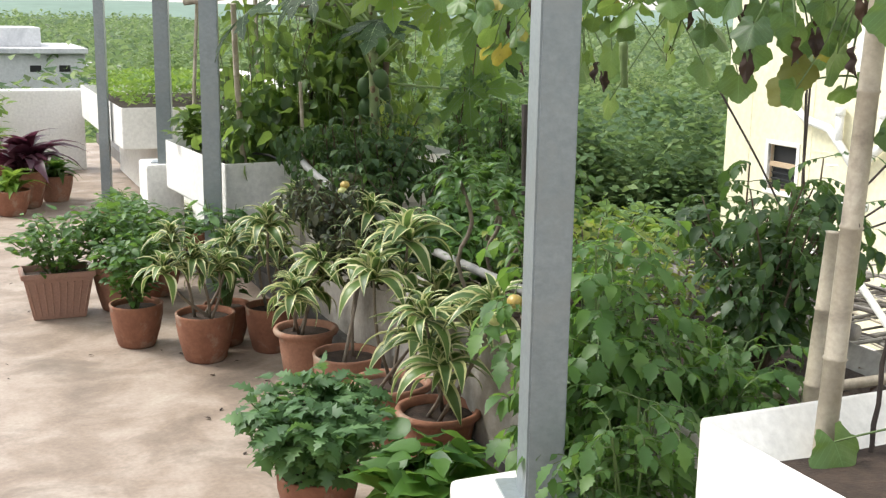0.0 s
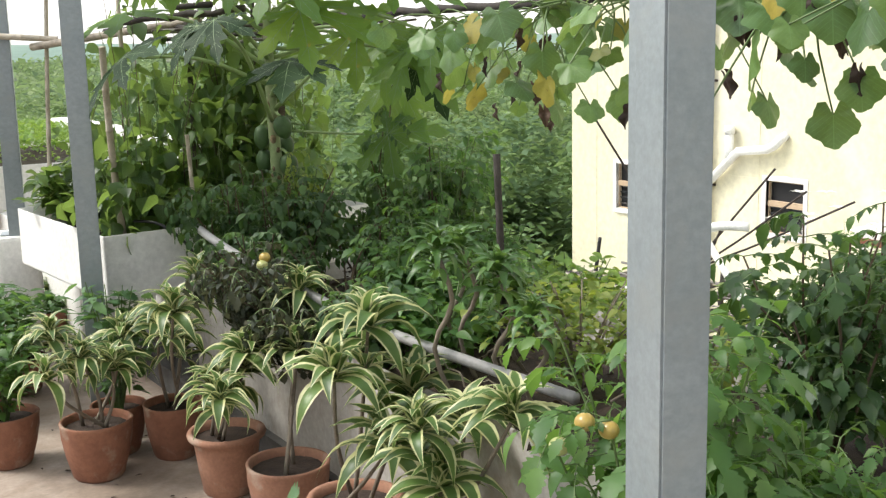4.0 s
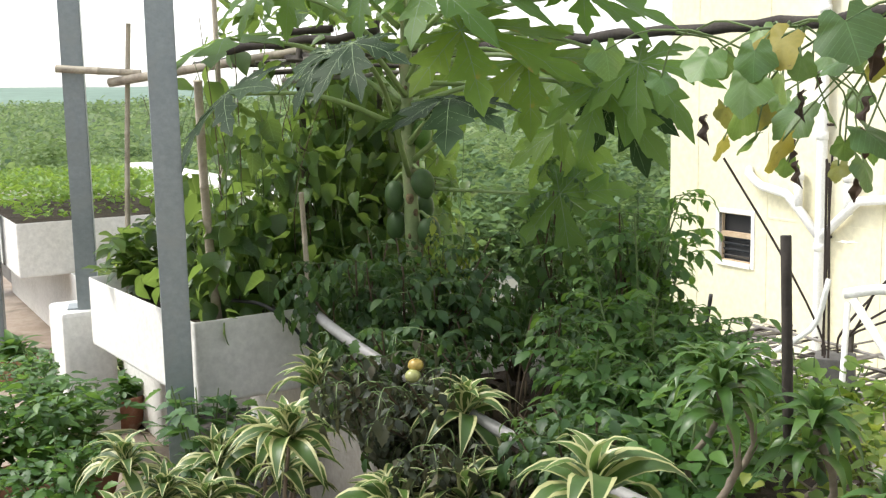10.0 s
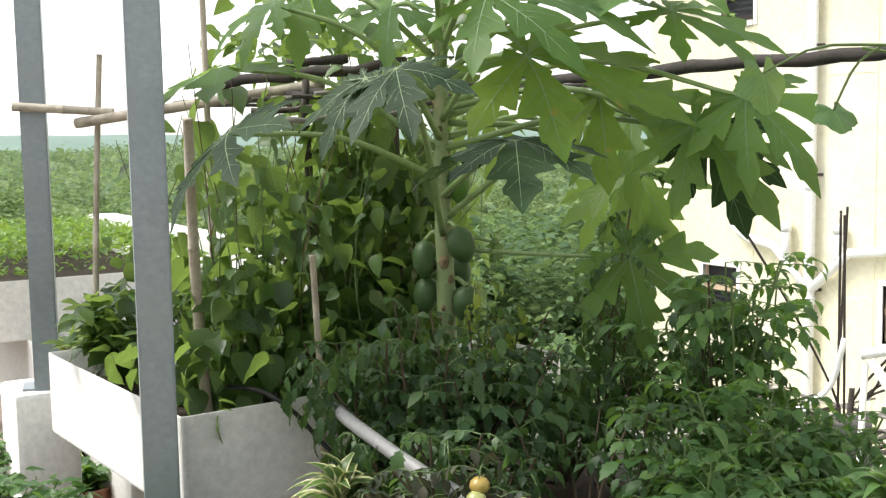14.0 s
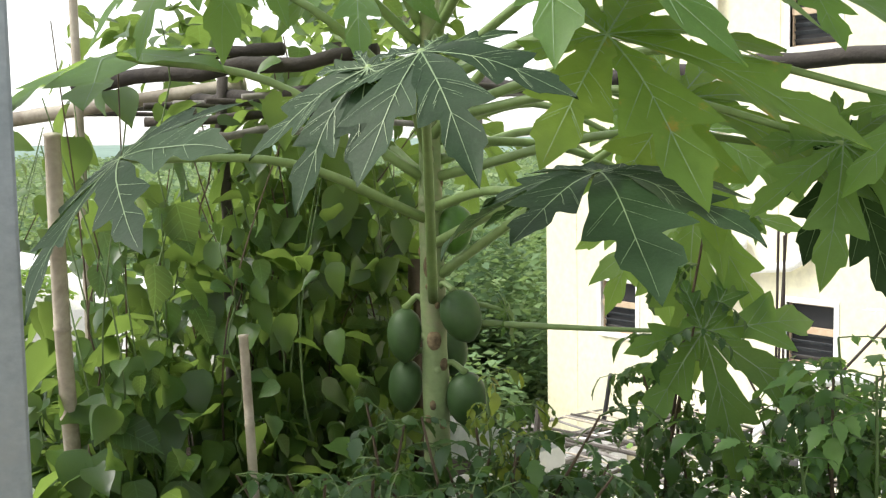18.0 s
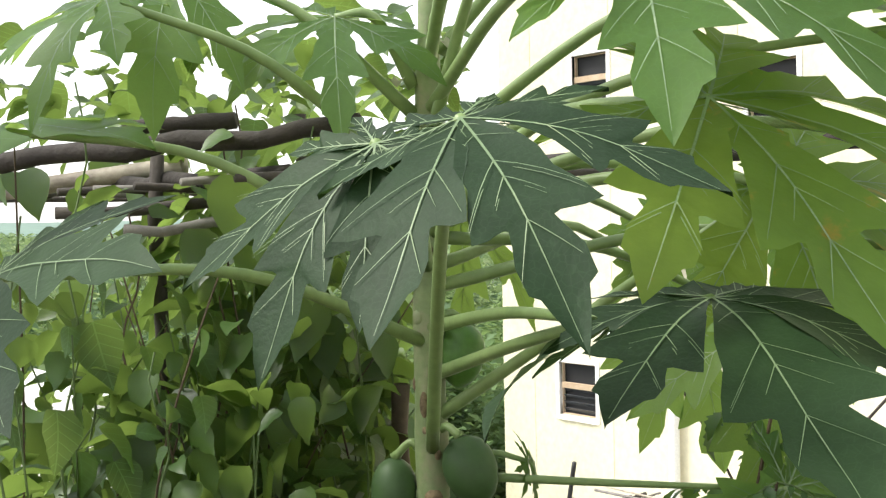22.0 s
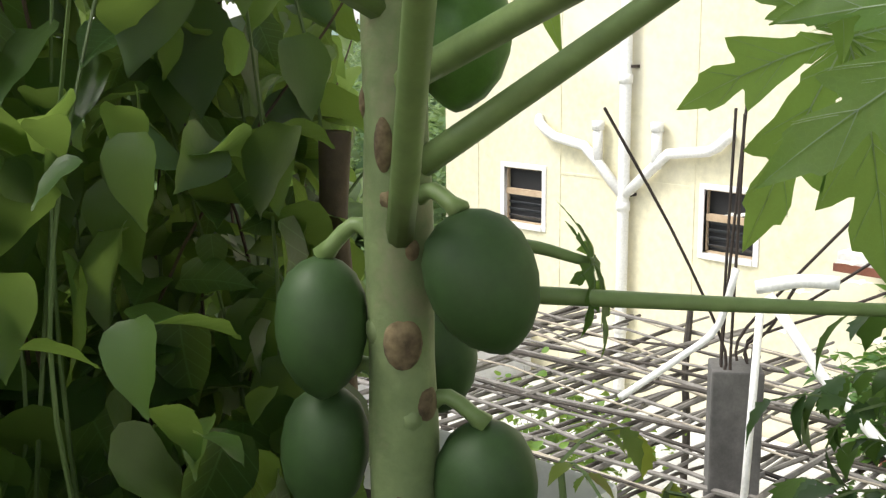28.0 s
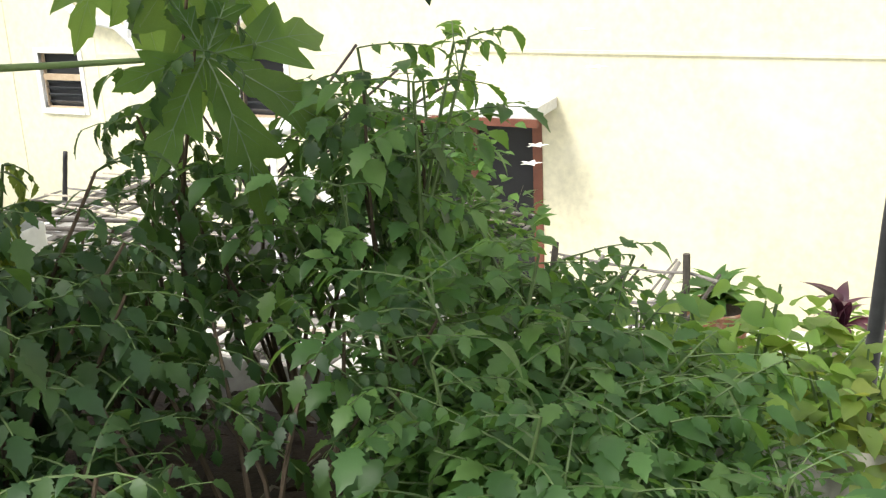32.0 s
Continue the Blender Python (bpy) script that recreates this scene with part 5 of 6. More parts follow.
def rosette(t, c, size, n, seed, striped=True, up=0.9):
    """A tuft of arching strap leaves."""
    rng = random.Random(seed)
    lv, mats = Leaves(), []
    for k in range(n):
        u = k / n
        az = k * 2.399 + rng.uniform(-0.2, 0.2)
        mats.append(turned(rng, Vector(c) + Vector((0, 0, 0.03 * u)), size * (1.05 - 0.45 * u) * rng.uniform(0.85, 1.1), az, -0.30 + (up + 0.30) * u + rng.uniform(-0.4, 0.4), rng.uniform(-0.35, 0.35)))
    lv.add(T_STRAP if striped else T_STRAPG, mats)
    return part("leaf_tuft", lv.mesh("leaf_tuft"), [M_DRAC, M_DRAC_EDGE] if striped else M_DRACGREEN, t)


def striped_plant(x, y, r, h, heads, seed, label, mat, rim=True, leaf=0.18, base=0.0):
    t = thing("striped_dracaena", x, y, base, label, "potted plant", "row of striped potted plants")
    pot_parts(t, r, h, mat, rim)
    rng = random.Random(seed)
    for k, (hx, hy, hz) in enumerate(heads):
        top = Vector((hx - x, hy - y, hz - base))
        b = Vector((rng.uniform(-.4, .4) * r, rng.uniform(-.4, .4) * r, h - 0.03))
        p = curve_pts([b, b.lerp(top, 0.5) + Vector((rng.uniform(-.03, .03), rng.uniform(-.03, .03), 0.0)), top], 8)
        part("stem", tube(p, [0.008 - 0.003 * j / 8 for j in range(9)], 7), M_WOODSTEM, t, smooth=True)
        rosette(t, top, leaf * rng.uniform(0.85, 1.1), rng.randint(20, 27), seed * 10 + k, up=1.25)
        if k % 2 == 0:
            rosette(t, p[6], leaf * rng.uniform(0.7, 0.9), rng.randint(9, 13), seed * 10 + k + 500, up=0.6)
    return t


striped_plant(1.05, 4.94, 0.135, 0.225, [(0.90, 4.88, 0.57), (0.84, 4.74, 0.46), (0.98, 4.80, 0.50), (1.10, 4.84, 0.43), (1.17, 4.94, 0.52)], 1, "striped dracaena in an orange clay pot on the floor", M_TERRA, False)
striped_plant(1.37, 4.98, 0.12, 0.22, [(1.27, 4.62, 0.66), (1.48, 4.92, 0.70), (1.38, 4.84, 0.50), (1.30, 4.90, 0.55)], 2, "striped dracaena in an orange clay pot behind others", M_TERRA, False, 0.20)
striped_plant(1.40, 4.50, 0.135, 0.235, [(1.24, 4.12, 0.47), (1.33, 4.40, 0.42), (1.46, 4.44, 0.46), (1.40, 4.28, 0.56)], 3, "short striped dracaena in a wide-rimmed weathered pot", M_TERRA_PALE)
striped_plant(1.45, 4.08, 0.14, 0.235, [(1.64, 4.32, 0.74), (1.53, 4.14, 0.58)], 4, "striped dracaena with bare stems in a round weathered pot", M_TERRA_PALE, False, 0.22)
striped_plant(1.49, 3.68, 0.145, 0.235, [(1.53, 3.63, 0.77), (1.37, 3.55, 0.66), (1.63, 3.55, 0.56), (1.50, 3.48, 0.44)], 5, "striped dracaena with a bright tuft in a wide-rimmed pot", M_TERRA_PALE, True, 0.23)
striped_plant(1.53, 3.33, 0.145, 0.24, [(1.39, 3.12, 0.62), (1.54, 2.92, 0.68), (1.44, 3.10, 0.46), (1.60, 3.22, 0.56)], 6, "striped dracaena in a wide-rimmed clay pot beside the post", M_TERRA, True, 0.21)

for k, (hx, hy, hz) in enumerate(((1.62, 3.38, 1.03), (1.76, 3.28, 0.96), (1.80, 3.52, 0.99), (1.90, 3.74, 0.95), (1.74, 3.10, 0.86), (1.98, 3.50, 0.84))):
    t = thing("green_dracaena", hx + 0.10, hy + 0.06, 0.53, "green strap-leaved dracaena on a bare crooked stem", "plant", "dracaenas in the bed")
    top = Vector((-0.10, -0.06, hz - 0.53))
    p = curve_pts([(0, 0, 0), (-0.07, 0.01, top.z * 0.4), (-0.05, -0.06, top.z * 0.7), top], 9)
    part("stem", tube(p, 0.0075, 7), M_WOODSTEM, t, smooth=True)
    rosette(t, top, 0.125, 26, 90 + k, False, 1.3)
    rosette(t, top - Vector((0.01, 0, 0.05)), 0.12, 10, 95 + k, False, 0.5)


def potted_bush(x, y, r, h, spread, height, n, size, seed, label, mat, template, pot_mat, rim=False, name="potted_herb"):
    t = bush(name, x, y, 0.0, spread, height, n, size, seed, label, mat, template, 14, category="potted plant", group="potted plants on the terrace")
    for o in t.children:
        o.location.z = h - 0.03
    pot_parts(t, r, h, pot_mat, rim)
    return t


potted_bush(0.79, 5.28, 0.125, 0.21, 0.20, 0.42, 620, 0.05, 101, "leafy green herb in an orange clay pot", M_HERB, T_LOBED, M_TERRA)
potted_bush(0.82, 6.0, 0.15, 0.25, 0.30, 0.42, 760, 0.065, 102, "bushy green herb in a dark pot behind others", M_HERB, T_OVATE, M_TERRA_PALE)
potted_bush(1.02, 3.10, 0.13, 0.18, 0.25, 0.36, 900, 0.075, 103, "chrysanthemum plant with grey-green lobed leaves in a clay pot", M_CHRYS, T_CHRYS, M_TERRA, name="chrysanthemum")
potted_bush(1.20, 2.66, 0.11, 0.20, 0.17, 0.26, 110, 0.12, 104, "broad-leaved seedling in a clay pot by the plinth", M_HERB, T_HEART, M_TERRA)
potted_bush(1.20, 5.16, 0.11, 0.20, 0.19, 0.58, 240, 0.07, 105, "leafy seedlings with lobed leaves in a clay pot beside the post", M_CHRYS, T_LOBED, M_TERRA)
potted_bush(1.0, 6.3, 0.12, 0.22, 0.24, 0.40, 420, 0.065, 106, "green herb in a clay pot near the plinth", M_HERB, T_OVATE, M_TERRA)

# rectangular plastic trough
t = bush("trough_herb", 0.49, 5.98, 0.0, 0.27, 0.36, 480, 0.07, 107, "green herb in a ribbed brown plastic trough", M_HERB, T_OVATE, 16, category="potted plant", group="potted plants on the terrace")
for o in t.children:
    o.location.z = 0.20
bm = bmesh.new()
lo = [(-0.13, -0.09), (0.13, -0.09), (0.13, 0.09), (-0.13, 0.09)]
rings = []
for s, z in ((1.0, 0.0), (1.32, 0.22), (1.42, 0.222), (1.42, 0.25), (1.26, 0.25), (1.22, 0.21)):
    rings.append([bm.verts.new((x * s, y * s, z)) for x, y in lo])
for a, b in zip(rings, rings[1:]):
    for k in range(4):
        bm.faces.new((a[k], a[(k + 1) % 4], b[(k + 1) % 4], b[k]))
bm.faces.new(rings[0][::-1])
bm.faces.new(rings[-1])
bmesh.ops.bevel(bm, geom=[e for e in bm.edges], offset=0.004, segments=2, affect="EDGES")
part("trough", bm, M_PLASTIC, t)
for k in range(9):
    x = -0.12 + 0.03 * k
    part("rib", tube([(x, -0.091, 0.02), (x * 1.27, -0.1205, 0.20)], 0.005, 6), M_PLASTIC, t)
part("soil", boxed(-0.155, -0.105, 0.2, 0.155, 0.105, 0.215), M_SOIL, t)


def spiky_plant(x, y, z, size, n, seed, label, mat, name="spider_plant", pot=None, striped=False):
    t = thing(name, x, y, z, label, "potted plant", "spiky plants by the far parapet")
    rng = random.Random(seed)
    h = 0.0
    if pot:
        pot_parts(t, pot[0], pot[1], pot[2], False)
        h = pot[1] - 0.03
    lv = Leaves()
    lv.add(T_STRAPG if not striped else T_STRAP, [turned(rng, Vector((rng.uniform(-.03, .03), rng.uniform(-.03, .03), h)), size * rng.uniform(0.6, 1.1), k * 2.399, rng.uniform(0.2, 1.3), rng.uniform(-.3, .3)) for k in range(n)])
    part("leaf_tuft", lv.mesh("leaf_tuft"), [mat, M_DRAC_EDGE] if striped else mat, t)
    return t


spiky_plant(0.55, 9.5, 0, 0.55, 54, 111, "purple-leaved spiky plant in an orange clay pot", M_PURPLE, "purple_plant", (0.16, 0.30, M_TERRA))
spiky_plant(0.42, 9.15, 0, 0.30, 40, 112, "pale green spider plant in a clay pot", M_HEDGE, pot=(0.14, 0.2, M_TERRA))
spiky_plant(0.80, 9.75, 0, 0.30, 34, 113, "green spider plant in a clay pot", M_HERB, pot=(0.14, 0.22, M_TERRA_PALE))
spiky_plant(1.12, 8.4, 0, 0.22, 40, 114, "dark spider plant on the floor by the hedge planter", M_HERB, pot=(0.12, 0.15, M_TERRA_PALE))
spiky_plant(1.42, 7.2, 0, 0.20, 40, 121, "dark narrow-leaved plant in a clay pot under the planter", M_HERB, pot=(0.12, 0.17, M_TERRA))
spiky_plant(1.36, 7.55, 0, 0.26, 44, 115, "pale striped spider plant in a clay pot under the planter", M_DRAC, pot=(0.13, 0.18, M_TERRA), striped=True)
spiky_plant(1.05, 6.25, 0, 0.32, 44, 116, "pale striped spider plant in an orange clay pot under the overhang", M_DRAC, pot=(0.13, 0.17, M_TERRA), striped=True)
spiky_plant(0.30, 10.4, 0, 0.40, 40, 117, "tall green strap plant in a pot by the parapet", M_HEDGE, pot=(0.18, 0.35, M_TERRA))
bush("shrub", 0.1, 10.9, 0.0, 0.5, 1.15, 420, 0.10, 118, "pale green shrub in front of the far parapet", M_HEDGE, T_OVATE, 14, M_WOODSTEM)
bush("succulents", 2.0, 7.5, 0.48, 0.32, 0.16, 300, 0.06, 119, "pale fleshy succulents in the middle bed", M_HEDGE, T_OVATE, 16)
bush("succulents", 1.8, 8.2, 0.48, 0.30, 0.18, 260, 0.07, 120, "dry striped succulents in the middle bed", M_YELLOWLEAF, T_OVATE, 16)

spiky_plant(1.44, 7.56, 0.0, 0.22, 36, 141, "grey-green spider plant in a clay pot beside the raised planter", M_HERB, pot=(0.11, 0.17, M_TERRA))
potted_bush(1.06, 7.05, 0.12, 0.20, 0.25, 0.34, 380, 0.065, 142, "green herb in a clay pot beside the raised planter", M_HERB, T_OVATE, M_TERRA)

# clipped hedge of the far planter
rng = random.Random(31)
lv, mats = Leaves(), []
for k in range(5200):
    x, y = rng.uniform(1.30, 2.56), rng.uniform(8.82, 11.45)
    z = 0.80 + 0.20 * min(1, 4 * min(x - 1.28, 2.6 - x, y - 8.8, 11.47 - y) + 0.35) * rng.uniform(0.65, 1.05)
    mats.append(turned(rng, (x, y, z), rng.uniform(0.03, 0.06), rng.uniform(0, 6.283), rng.uniform(-0.3, 0.9), rng.gauss(0, 0.5)))
lv.add(T_SIMPLE, mats)
tagged(part("hedge", lv.mesh("hedge"), M_HEDGE), "clipped pale green hedge filling the planter", "hedge", kind="stuff")
tagged(part("far_ledge", boxed(2.62, 8.0, 0.2, 2.85, 11.9, 0.98, bevel=0.02), M_WHITE), "outer white parapet behind the hedge", "parapet", kind="structure")

# ---- poles, pipes and wires of the terrace ----
def pole(name, a, b, r0, r1, mat, label, knots=0, wob=0.0, seed=1, category="pole", group="", n=9):
    ob = part(name, stick((0, 0, 0), Vector(b) - Vector(a), r0, r1, wob, n, 9, knots, random.Random(seed)), mat, smooth=True)
    ob.location = a
    return tagged(ob, label, category, group)


BP = "bamboo poles"
pole("bamboo_pole", (1.437, 5.70, 0.74), (1.35, 5.52, 1.62), 0.017, 0.014, M_BAMBOO, "weathered bamboo pole standing in the raised planter", 5, 0.01, 1, group=BP)
pole("bamboo_pole", (1.68, 5.43, 0.55), (1.665, 5.445, 1.24), 0.0105, 0.009, M_BAMBOO, "thin bamboo stake with a cut top", 4, 0.005, 2, group=BP)
pole("bamboo_pole", (1.34, 6.60, 0.74), (1.42, 6.66, 1.87), 0.012, 0.010, M_BAMBOO, "thin bamboo upright tied to a crossbar", 5, 0.01, 3, group=BP)
pole("bamboo_pole", (1.46, 6.40, 0.72), (1.45, 6.37, 2.5), 0.013, 0.012, M_BAMBOO, "bamboo upright in the raised planter", 7, 0.01, 4, group=BP)
pole("bamboo_pole", (1.62, 6.12, 0.72), (1.60, 6.08, 2.04), 0.012, 0.010, M_BAMBOO, "bamboo upright with a cut top", 5, 0.01, 5, group=BP)
pole("bamboo_pole", (1.86, 5.90, 0.72), (1.84, 5.84, 1.75), 0.014, 0.012, M_DARKWOOD, "dark stake among the bean vines", 0, 0.006, 6, group=BP)
pole("bamboo_pole", (2.24, 5.98, 0.6), (2.23, 5.98, 1.85), 0.0125, 0.0115, M_DARKWOOD, "grey stake among the bean vines", 4, 0.006, 7, group=BP)
pole("tree_stump", (2.24, 5.66, 0.55), (2.19, 5.61, 1.33), 0.018, 0.016, M_DRYSTEM, "dark weathered wooden post behind the papaya", 0, 0.006, 8, category="post")
pole("crossbar", (1.13, 6.72, 1.69), (1.44, 6.58, 1.665), 0.016, 0.014, M_BAMBOO, "split bamboo crossbar of the trellis", 2, 0, 9, group=BP)
pole("crossbar", (1.33, 6.66, 1.63), (1.95, 5.95, 1.74), 0.019, 0.017, M_BAMBOO, "bamboo crossbar of the trellis", 3, 0, 10, group=BP)
pole("trellis_branch", (1.86, 7.2, 1.71), (1.86, 5.45, 1.70), 0.016, 0.014, M_BRANCH, "dark branch laid along the trellis", 0, 0.009, 11, n=18)
pole("trellis_branch", (2.70, 6.5, 1.75), (2.79, 2.4, 1.75), 0.021, 0.017, M_BRANCH, "long dark branch along the outer edge of the trellis", 0, 0.010, 16, n=40)
pole("trellis_branch", (1.55, 5.95, 1.73), (1.92, 5.35, 1.77), 0.018, 0.015, M_BRANCH, "dark weathered branch of the trellis", 0, 0.010, 12)
pole("trellis_branch", (1.76, 5.80, 1.79), (1.905, 5.68, 1.80), 0.013, 0.014, M_BRANCH, "short cut branch end on the trellis", 0, 0.002, 13)
pole("trellis_branch", (1.68, 5.9, 1.65), (2.2, 5.6, 1.67), 0.010, 0.008, M_DARKWOOD, "thin branch of the trellis", 0, 0.006, 14)
pole("trellis_branch", (1.72, 5.72, 1.62), (2.3, 5.5, 1.64), 0.009, 0.007, M_PALEWOOD, "thin branch of the trellis", 0, 0.008, 15)
for k in range(9):
    y = 5.4 + 0.16 * k
    pole("trellis_branch", (1.74, y, 1.69), (2.75, y + 0.1 * (k % 3 - 1), 1.715), 0.007, 0.006, M_PALEWOOD if k % 2 else M_DARKWOOD, "thin stick lying across the trellis", 0, 0.01, 20 + k)
tagged(part("grey_pipe", tube(curve_pts([(1.60, 5.25, 0.88), (1.565, 4.95, 0.86), (1.60, 4.60, 0.80), (1.72, 4.0, 0.69), (1.755, 3.54, 0.675), (1.81, 3.0, 0.665)], 14), 0.017, 12), M_PIPE, smooth=True), "grey plastic pipe lying along the bed's wall", "pipe")
pole("bark_pole", (2.53, 3.75, 0.63), (2.59, 2.5, 0.63), 0.028, 0.026, M_PALEWOOD, "grey bark-covered pole along the outer edge", 0, 0.006, 31)
pole("iron_post", (1.96, 3.52, 0.5), (1.945, 3.54, 1.27), 0.0115, 0.011, M_BRANCH, "rusty black iron upright in the bed", 0, 0, 32, category="post")
pole("bamboo_pole", (1.96, 2.0, 0.5), (2.0, 2.0, 1.08), 0.023, 0.021, M_BAMBOO, "thick cut bamboo stake in the bed", 3, 0, 33, group=BP)
pole("bamboo_pole", (1.68, 1.64, 0.62), (1.76, 1.66, 2.0), 0.024, 0.020, M_BAMBOO, "thick pale bamboo pole carrying gourd vines", 5, 0.01, 34, group=BP)
pole("twig", (1.77, 1.60, 0.66), (1.86, 1.66, 1.05), 0.006, 0.004, M_RUST, "bent rusty wire beside the bamboo", 0, 0.003, 35)
pole("bark_pole", (1.72, 2.35, 0.53), (2.45, 1.95, 0.70), 0.016, 0.014, M_BAMBOO, "bamboo lying across the bed", 4, 0, 36)
pole("leaning_pole", (4.85, 4.24, -3.6), (4.93, 3.98, 0.75), 0.036, 0.032, M_CABLE, "dark leaning pole at the outer edge", 0, 0.004, 37)
tagged(part("drip_hose", tube(curve_pts([(1.46, 5.62, 0.865), (1.53, 5.50, 0.86), (1.60, 5.44, 0.80), (1.66, 5.42, 0.72), (1.72, 5.38, 0.65)], 14), 0.0065, 8), M_CABLE, smooth=True), "thin black hose over the planter's rim", "hose")
bm = bmesh.new()
bmesh.ops.create_uvsphere(bm, u_segments=14, v_segments=10, radius=0.018)
for v in bm.verts:
    v.co.z *= 0.8
o = tagged(part("pipe_plug", bm, M_PLUG, smooth=True), "white plastic plug lying on the planter's rim", "plug")
o.location = (1.67, 5.515, 0.866)
rng = random.Random(77)
for x, y, z, m in ((1.57, 4.46, 0.86, 1), (1.555, 4.45, 0.835, 0), (1.33, 2.39, 0.87, 1), (1.375, 2.37, 0.85, 1), (1.29, 2.42, 0.82, 0)):
    bm = bmesh.new()
    bmesh.ops.create_uvsphere(bm, u_segments=16, v_segments=12, radius=0.021)
    for v in bm.verts:
        v.co.z *= 0.88
        a = math.atan2(v.co.y, v.co.x)
        v.co.x *= 1 + 0.02 * math.cos(5 * a)
    t = part("tomato_fruit", bm, M_TOMATOFRUIT if m else M_TOMATOGREEN, smooth=True)
    t.location = (x, y, z)
    tagged(t, "ripening orange tomato hanging on its plant" if m else "pale green tomato hanging on its plant", "tomato", "tomatoes")
    c = part("calyx", stems_mesh([[Vector((0, 0, 0.016)), Vector((0.004, 0.002, 0.035)), Vector((0.015, 0.005, 0.05))]], 0.002, 0.0015), M_STEM, t)


# ---- gourd vine hanging from the branch ----
GOURD_ME = []
for mat in (M_GOURD, M_GOURD_OLD, M_DRY):
    one = Leaves()
    tv, tf, tm = T_GOURD
    if mat is M_DRY:
        tv = tv * np.array([1.0, 0.45, 1.0]) + np.array([0, 0, 1.0]) * (0.5 * np.abs(tv[:, 1:2]) - 0.1 * np.sin(9 * tv[:, :1]))
    one.add((tv, tf, tm), [np.eye(4)])
    me = one.mesh("leaf")
    me.materials.append(mat)
    GOURD_ME.append(me)


def gourd_vine(name, spots, seed, label, old=0.15):
    rng = random.Random(seed)
    t = thing(name, spots[0][0], spots[0][1], spots[0][2], label, "vine", "gourd vines")
    fresh, worn, lines = [], [], []
    dry = []
    for x, y, z, n, s in spots:
        p0 = Vector((x, y, z))
        for k in range(n):
            drop = abs(rng.gauss(0, 0.13))
            w = p0 + Vector((rng.gauss(0, 0.11), rng.gauss(0, 0.14), 0.05 - drop))
            az = math.atan2(w.y - y, w.x - x) if rng.random() < 0.5 else rng.uniform(2.6, 5.2)
            m = turned(rng, w, s * rng.uniform(0.45, 1.0), az, rng.uniform(-1.5, -0.5), rng.gauss(0, 0.4))
            u = rng.random()
            (fresh if u > old else worn).append(m)
            lines.append(curve_pts([p0 + Vector((rng.uniform(-.04, .04), rng.uniform(-.08, .08), 0.04)), p0.lerp(w, 0.5) + Vector((0, 0, 0.04)), w], 5))
        for k in range(max(1, n // 4)):
            w = p0 + Vector((rng.gauss(0, 0.08), rng.gauss(0, 0.12), -abs(rng.gauss(0.08, 0.1))))
            dry.append(turned(rng, w, s * 0.55, rng.uniform(0, 6.28), rng.uniform(-1.6, -1.1), rng.gauss(0, 0.9)))
    for ms, mat, me, lab in ((fresh, M_GOURD, GOURD_ME[0], ""), (worn, M_GOURD_OLD, GOURD_ME[1], "yellowing leaf"), (dry, M_DRY, GOURD_ME[2], "withered brown leaf")):
        for m in ms:
            o = part("leaf", me, mat, label=lab)
            o.matrix_basis = Matrix(m.tolist())
            under(o, t)
    under(part("leaf_stalk", stems_mesh(lines, 0.003, 0.002, 4), M_STEM), t)
    return t


gourd_vine("gourd_vine", [(1.85, 3.75, 1.65, 6, 0.075), (1.86, 3.45, 1.64, 14, 0.08), (1.84, 3.15, 1.66, 18, 0.085), (1.82, 2.85, 1.66, 18, 0.085)], 201, "gourd vine with large yellowing leaves hanging from the branch", 0.2)
gourd_vine("gourd_vine", [(1.82, 2.60, 1.68, 18, 0.09), (1.80, 2.30, 1.68, 18, 0.09), (1.80, 2.0, 1.66, 18, 0.09), (1.80, 1.75, 1.62, 18, 0.085), (1.80, 1.62, 1.42, 6, 0.08)], 202, "gourd vine with large green leaves climbing a bamboo pole", 0.12)
gourd_vine("gourd_vine", [(2.2, 3.62, 1.56, 9, 0.075), (2.15, 3.75, 1.66, 6, 0.075)], 203, "gourd vine reaching towards the papaya", 0.25)
gourd_vine("gourd_seedling", [(1.86, 1.45, 0.74, 5, 0.09), (2.05, 1.2, 0.76, 4, 0.09)], 204, "young gourd plant with broad leaves in the near planter", 0.1)
pole("ridge_gourd", (1.70, 2.52, 1.52), (1.71, 2.52, 1.40), 0.012, 0.010, M_STEM, "slim green gourd hanging from its vine", 0, 0.001, 41, category="gourd")

# ---- litter on the soil of the bed and on the floor ----
rng = random.Random(301)
lv, mats = Leaves(), []
for k in range(900):
    x, y = rng.uniform(1.66, 2.5), rng.uniform(2.0, 5.3)
    mats.append(turned(rng, (x, y, 0.566 + rng.uniform(0, 0.02)), rng.uniform(0.02, 0.05), rng.uniform(0, 6.283), rng.gauss(0, 0.3), rng.gauss(0, 0.5)))
lv.add(T_OVATE, mats)
tagged(part("leaf_litter", lv.mesh("leaf_litter"), M_DRY), "dry brown leaves scattered on the soil of the bed", "leaf litter", kind="stuff")
for k in range(26):
    x, y, a = rng.uniform(1.75, 2.4), rng.uniform(2.6, 5.0), rng.uniform(0, 6.283)
    n = rng.uniform(0.10, 0.28)
    pole("dry_twig", (x, y, 0.57), (min(max(x + n * math.cos(a), 1.66), 2.5), y + n * math.sin(a), 0.57 + rng.uniform(0.0, 0.10)), 0.004, 0.002, M_WOODSTEM, "dry grey twig lying on the soil", 0, 0.012, 400 + k, category="twig", group="twigs on the soil")
rng = random.Random(302)
lv, mats = Leaves(), []
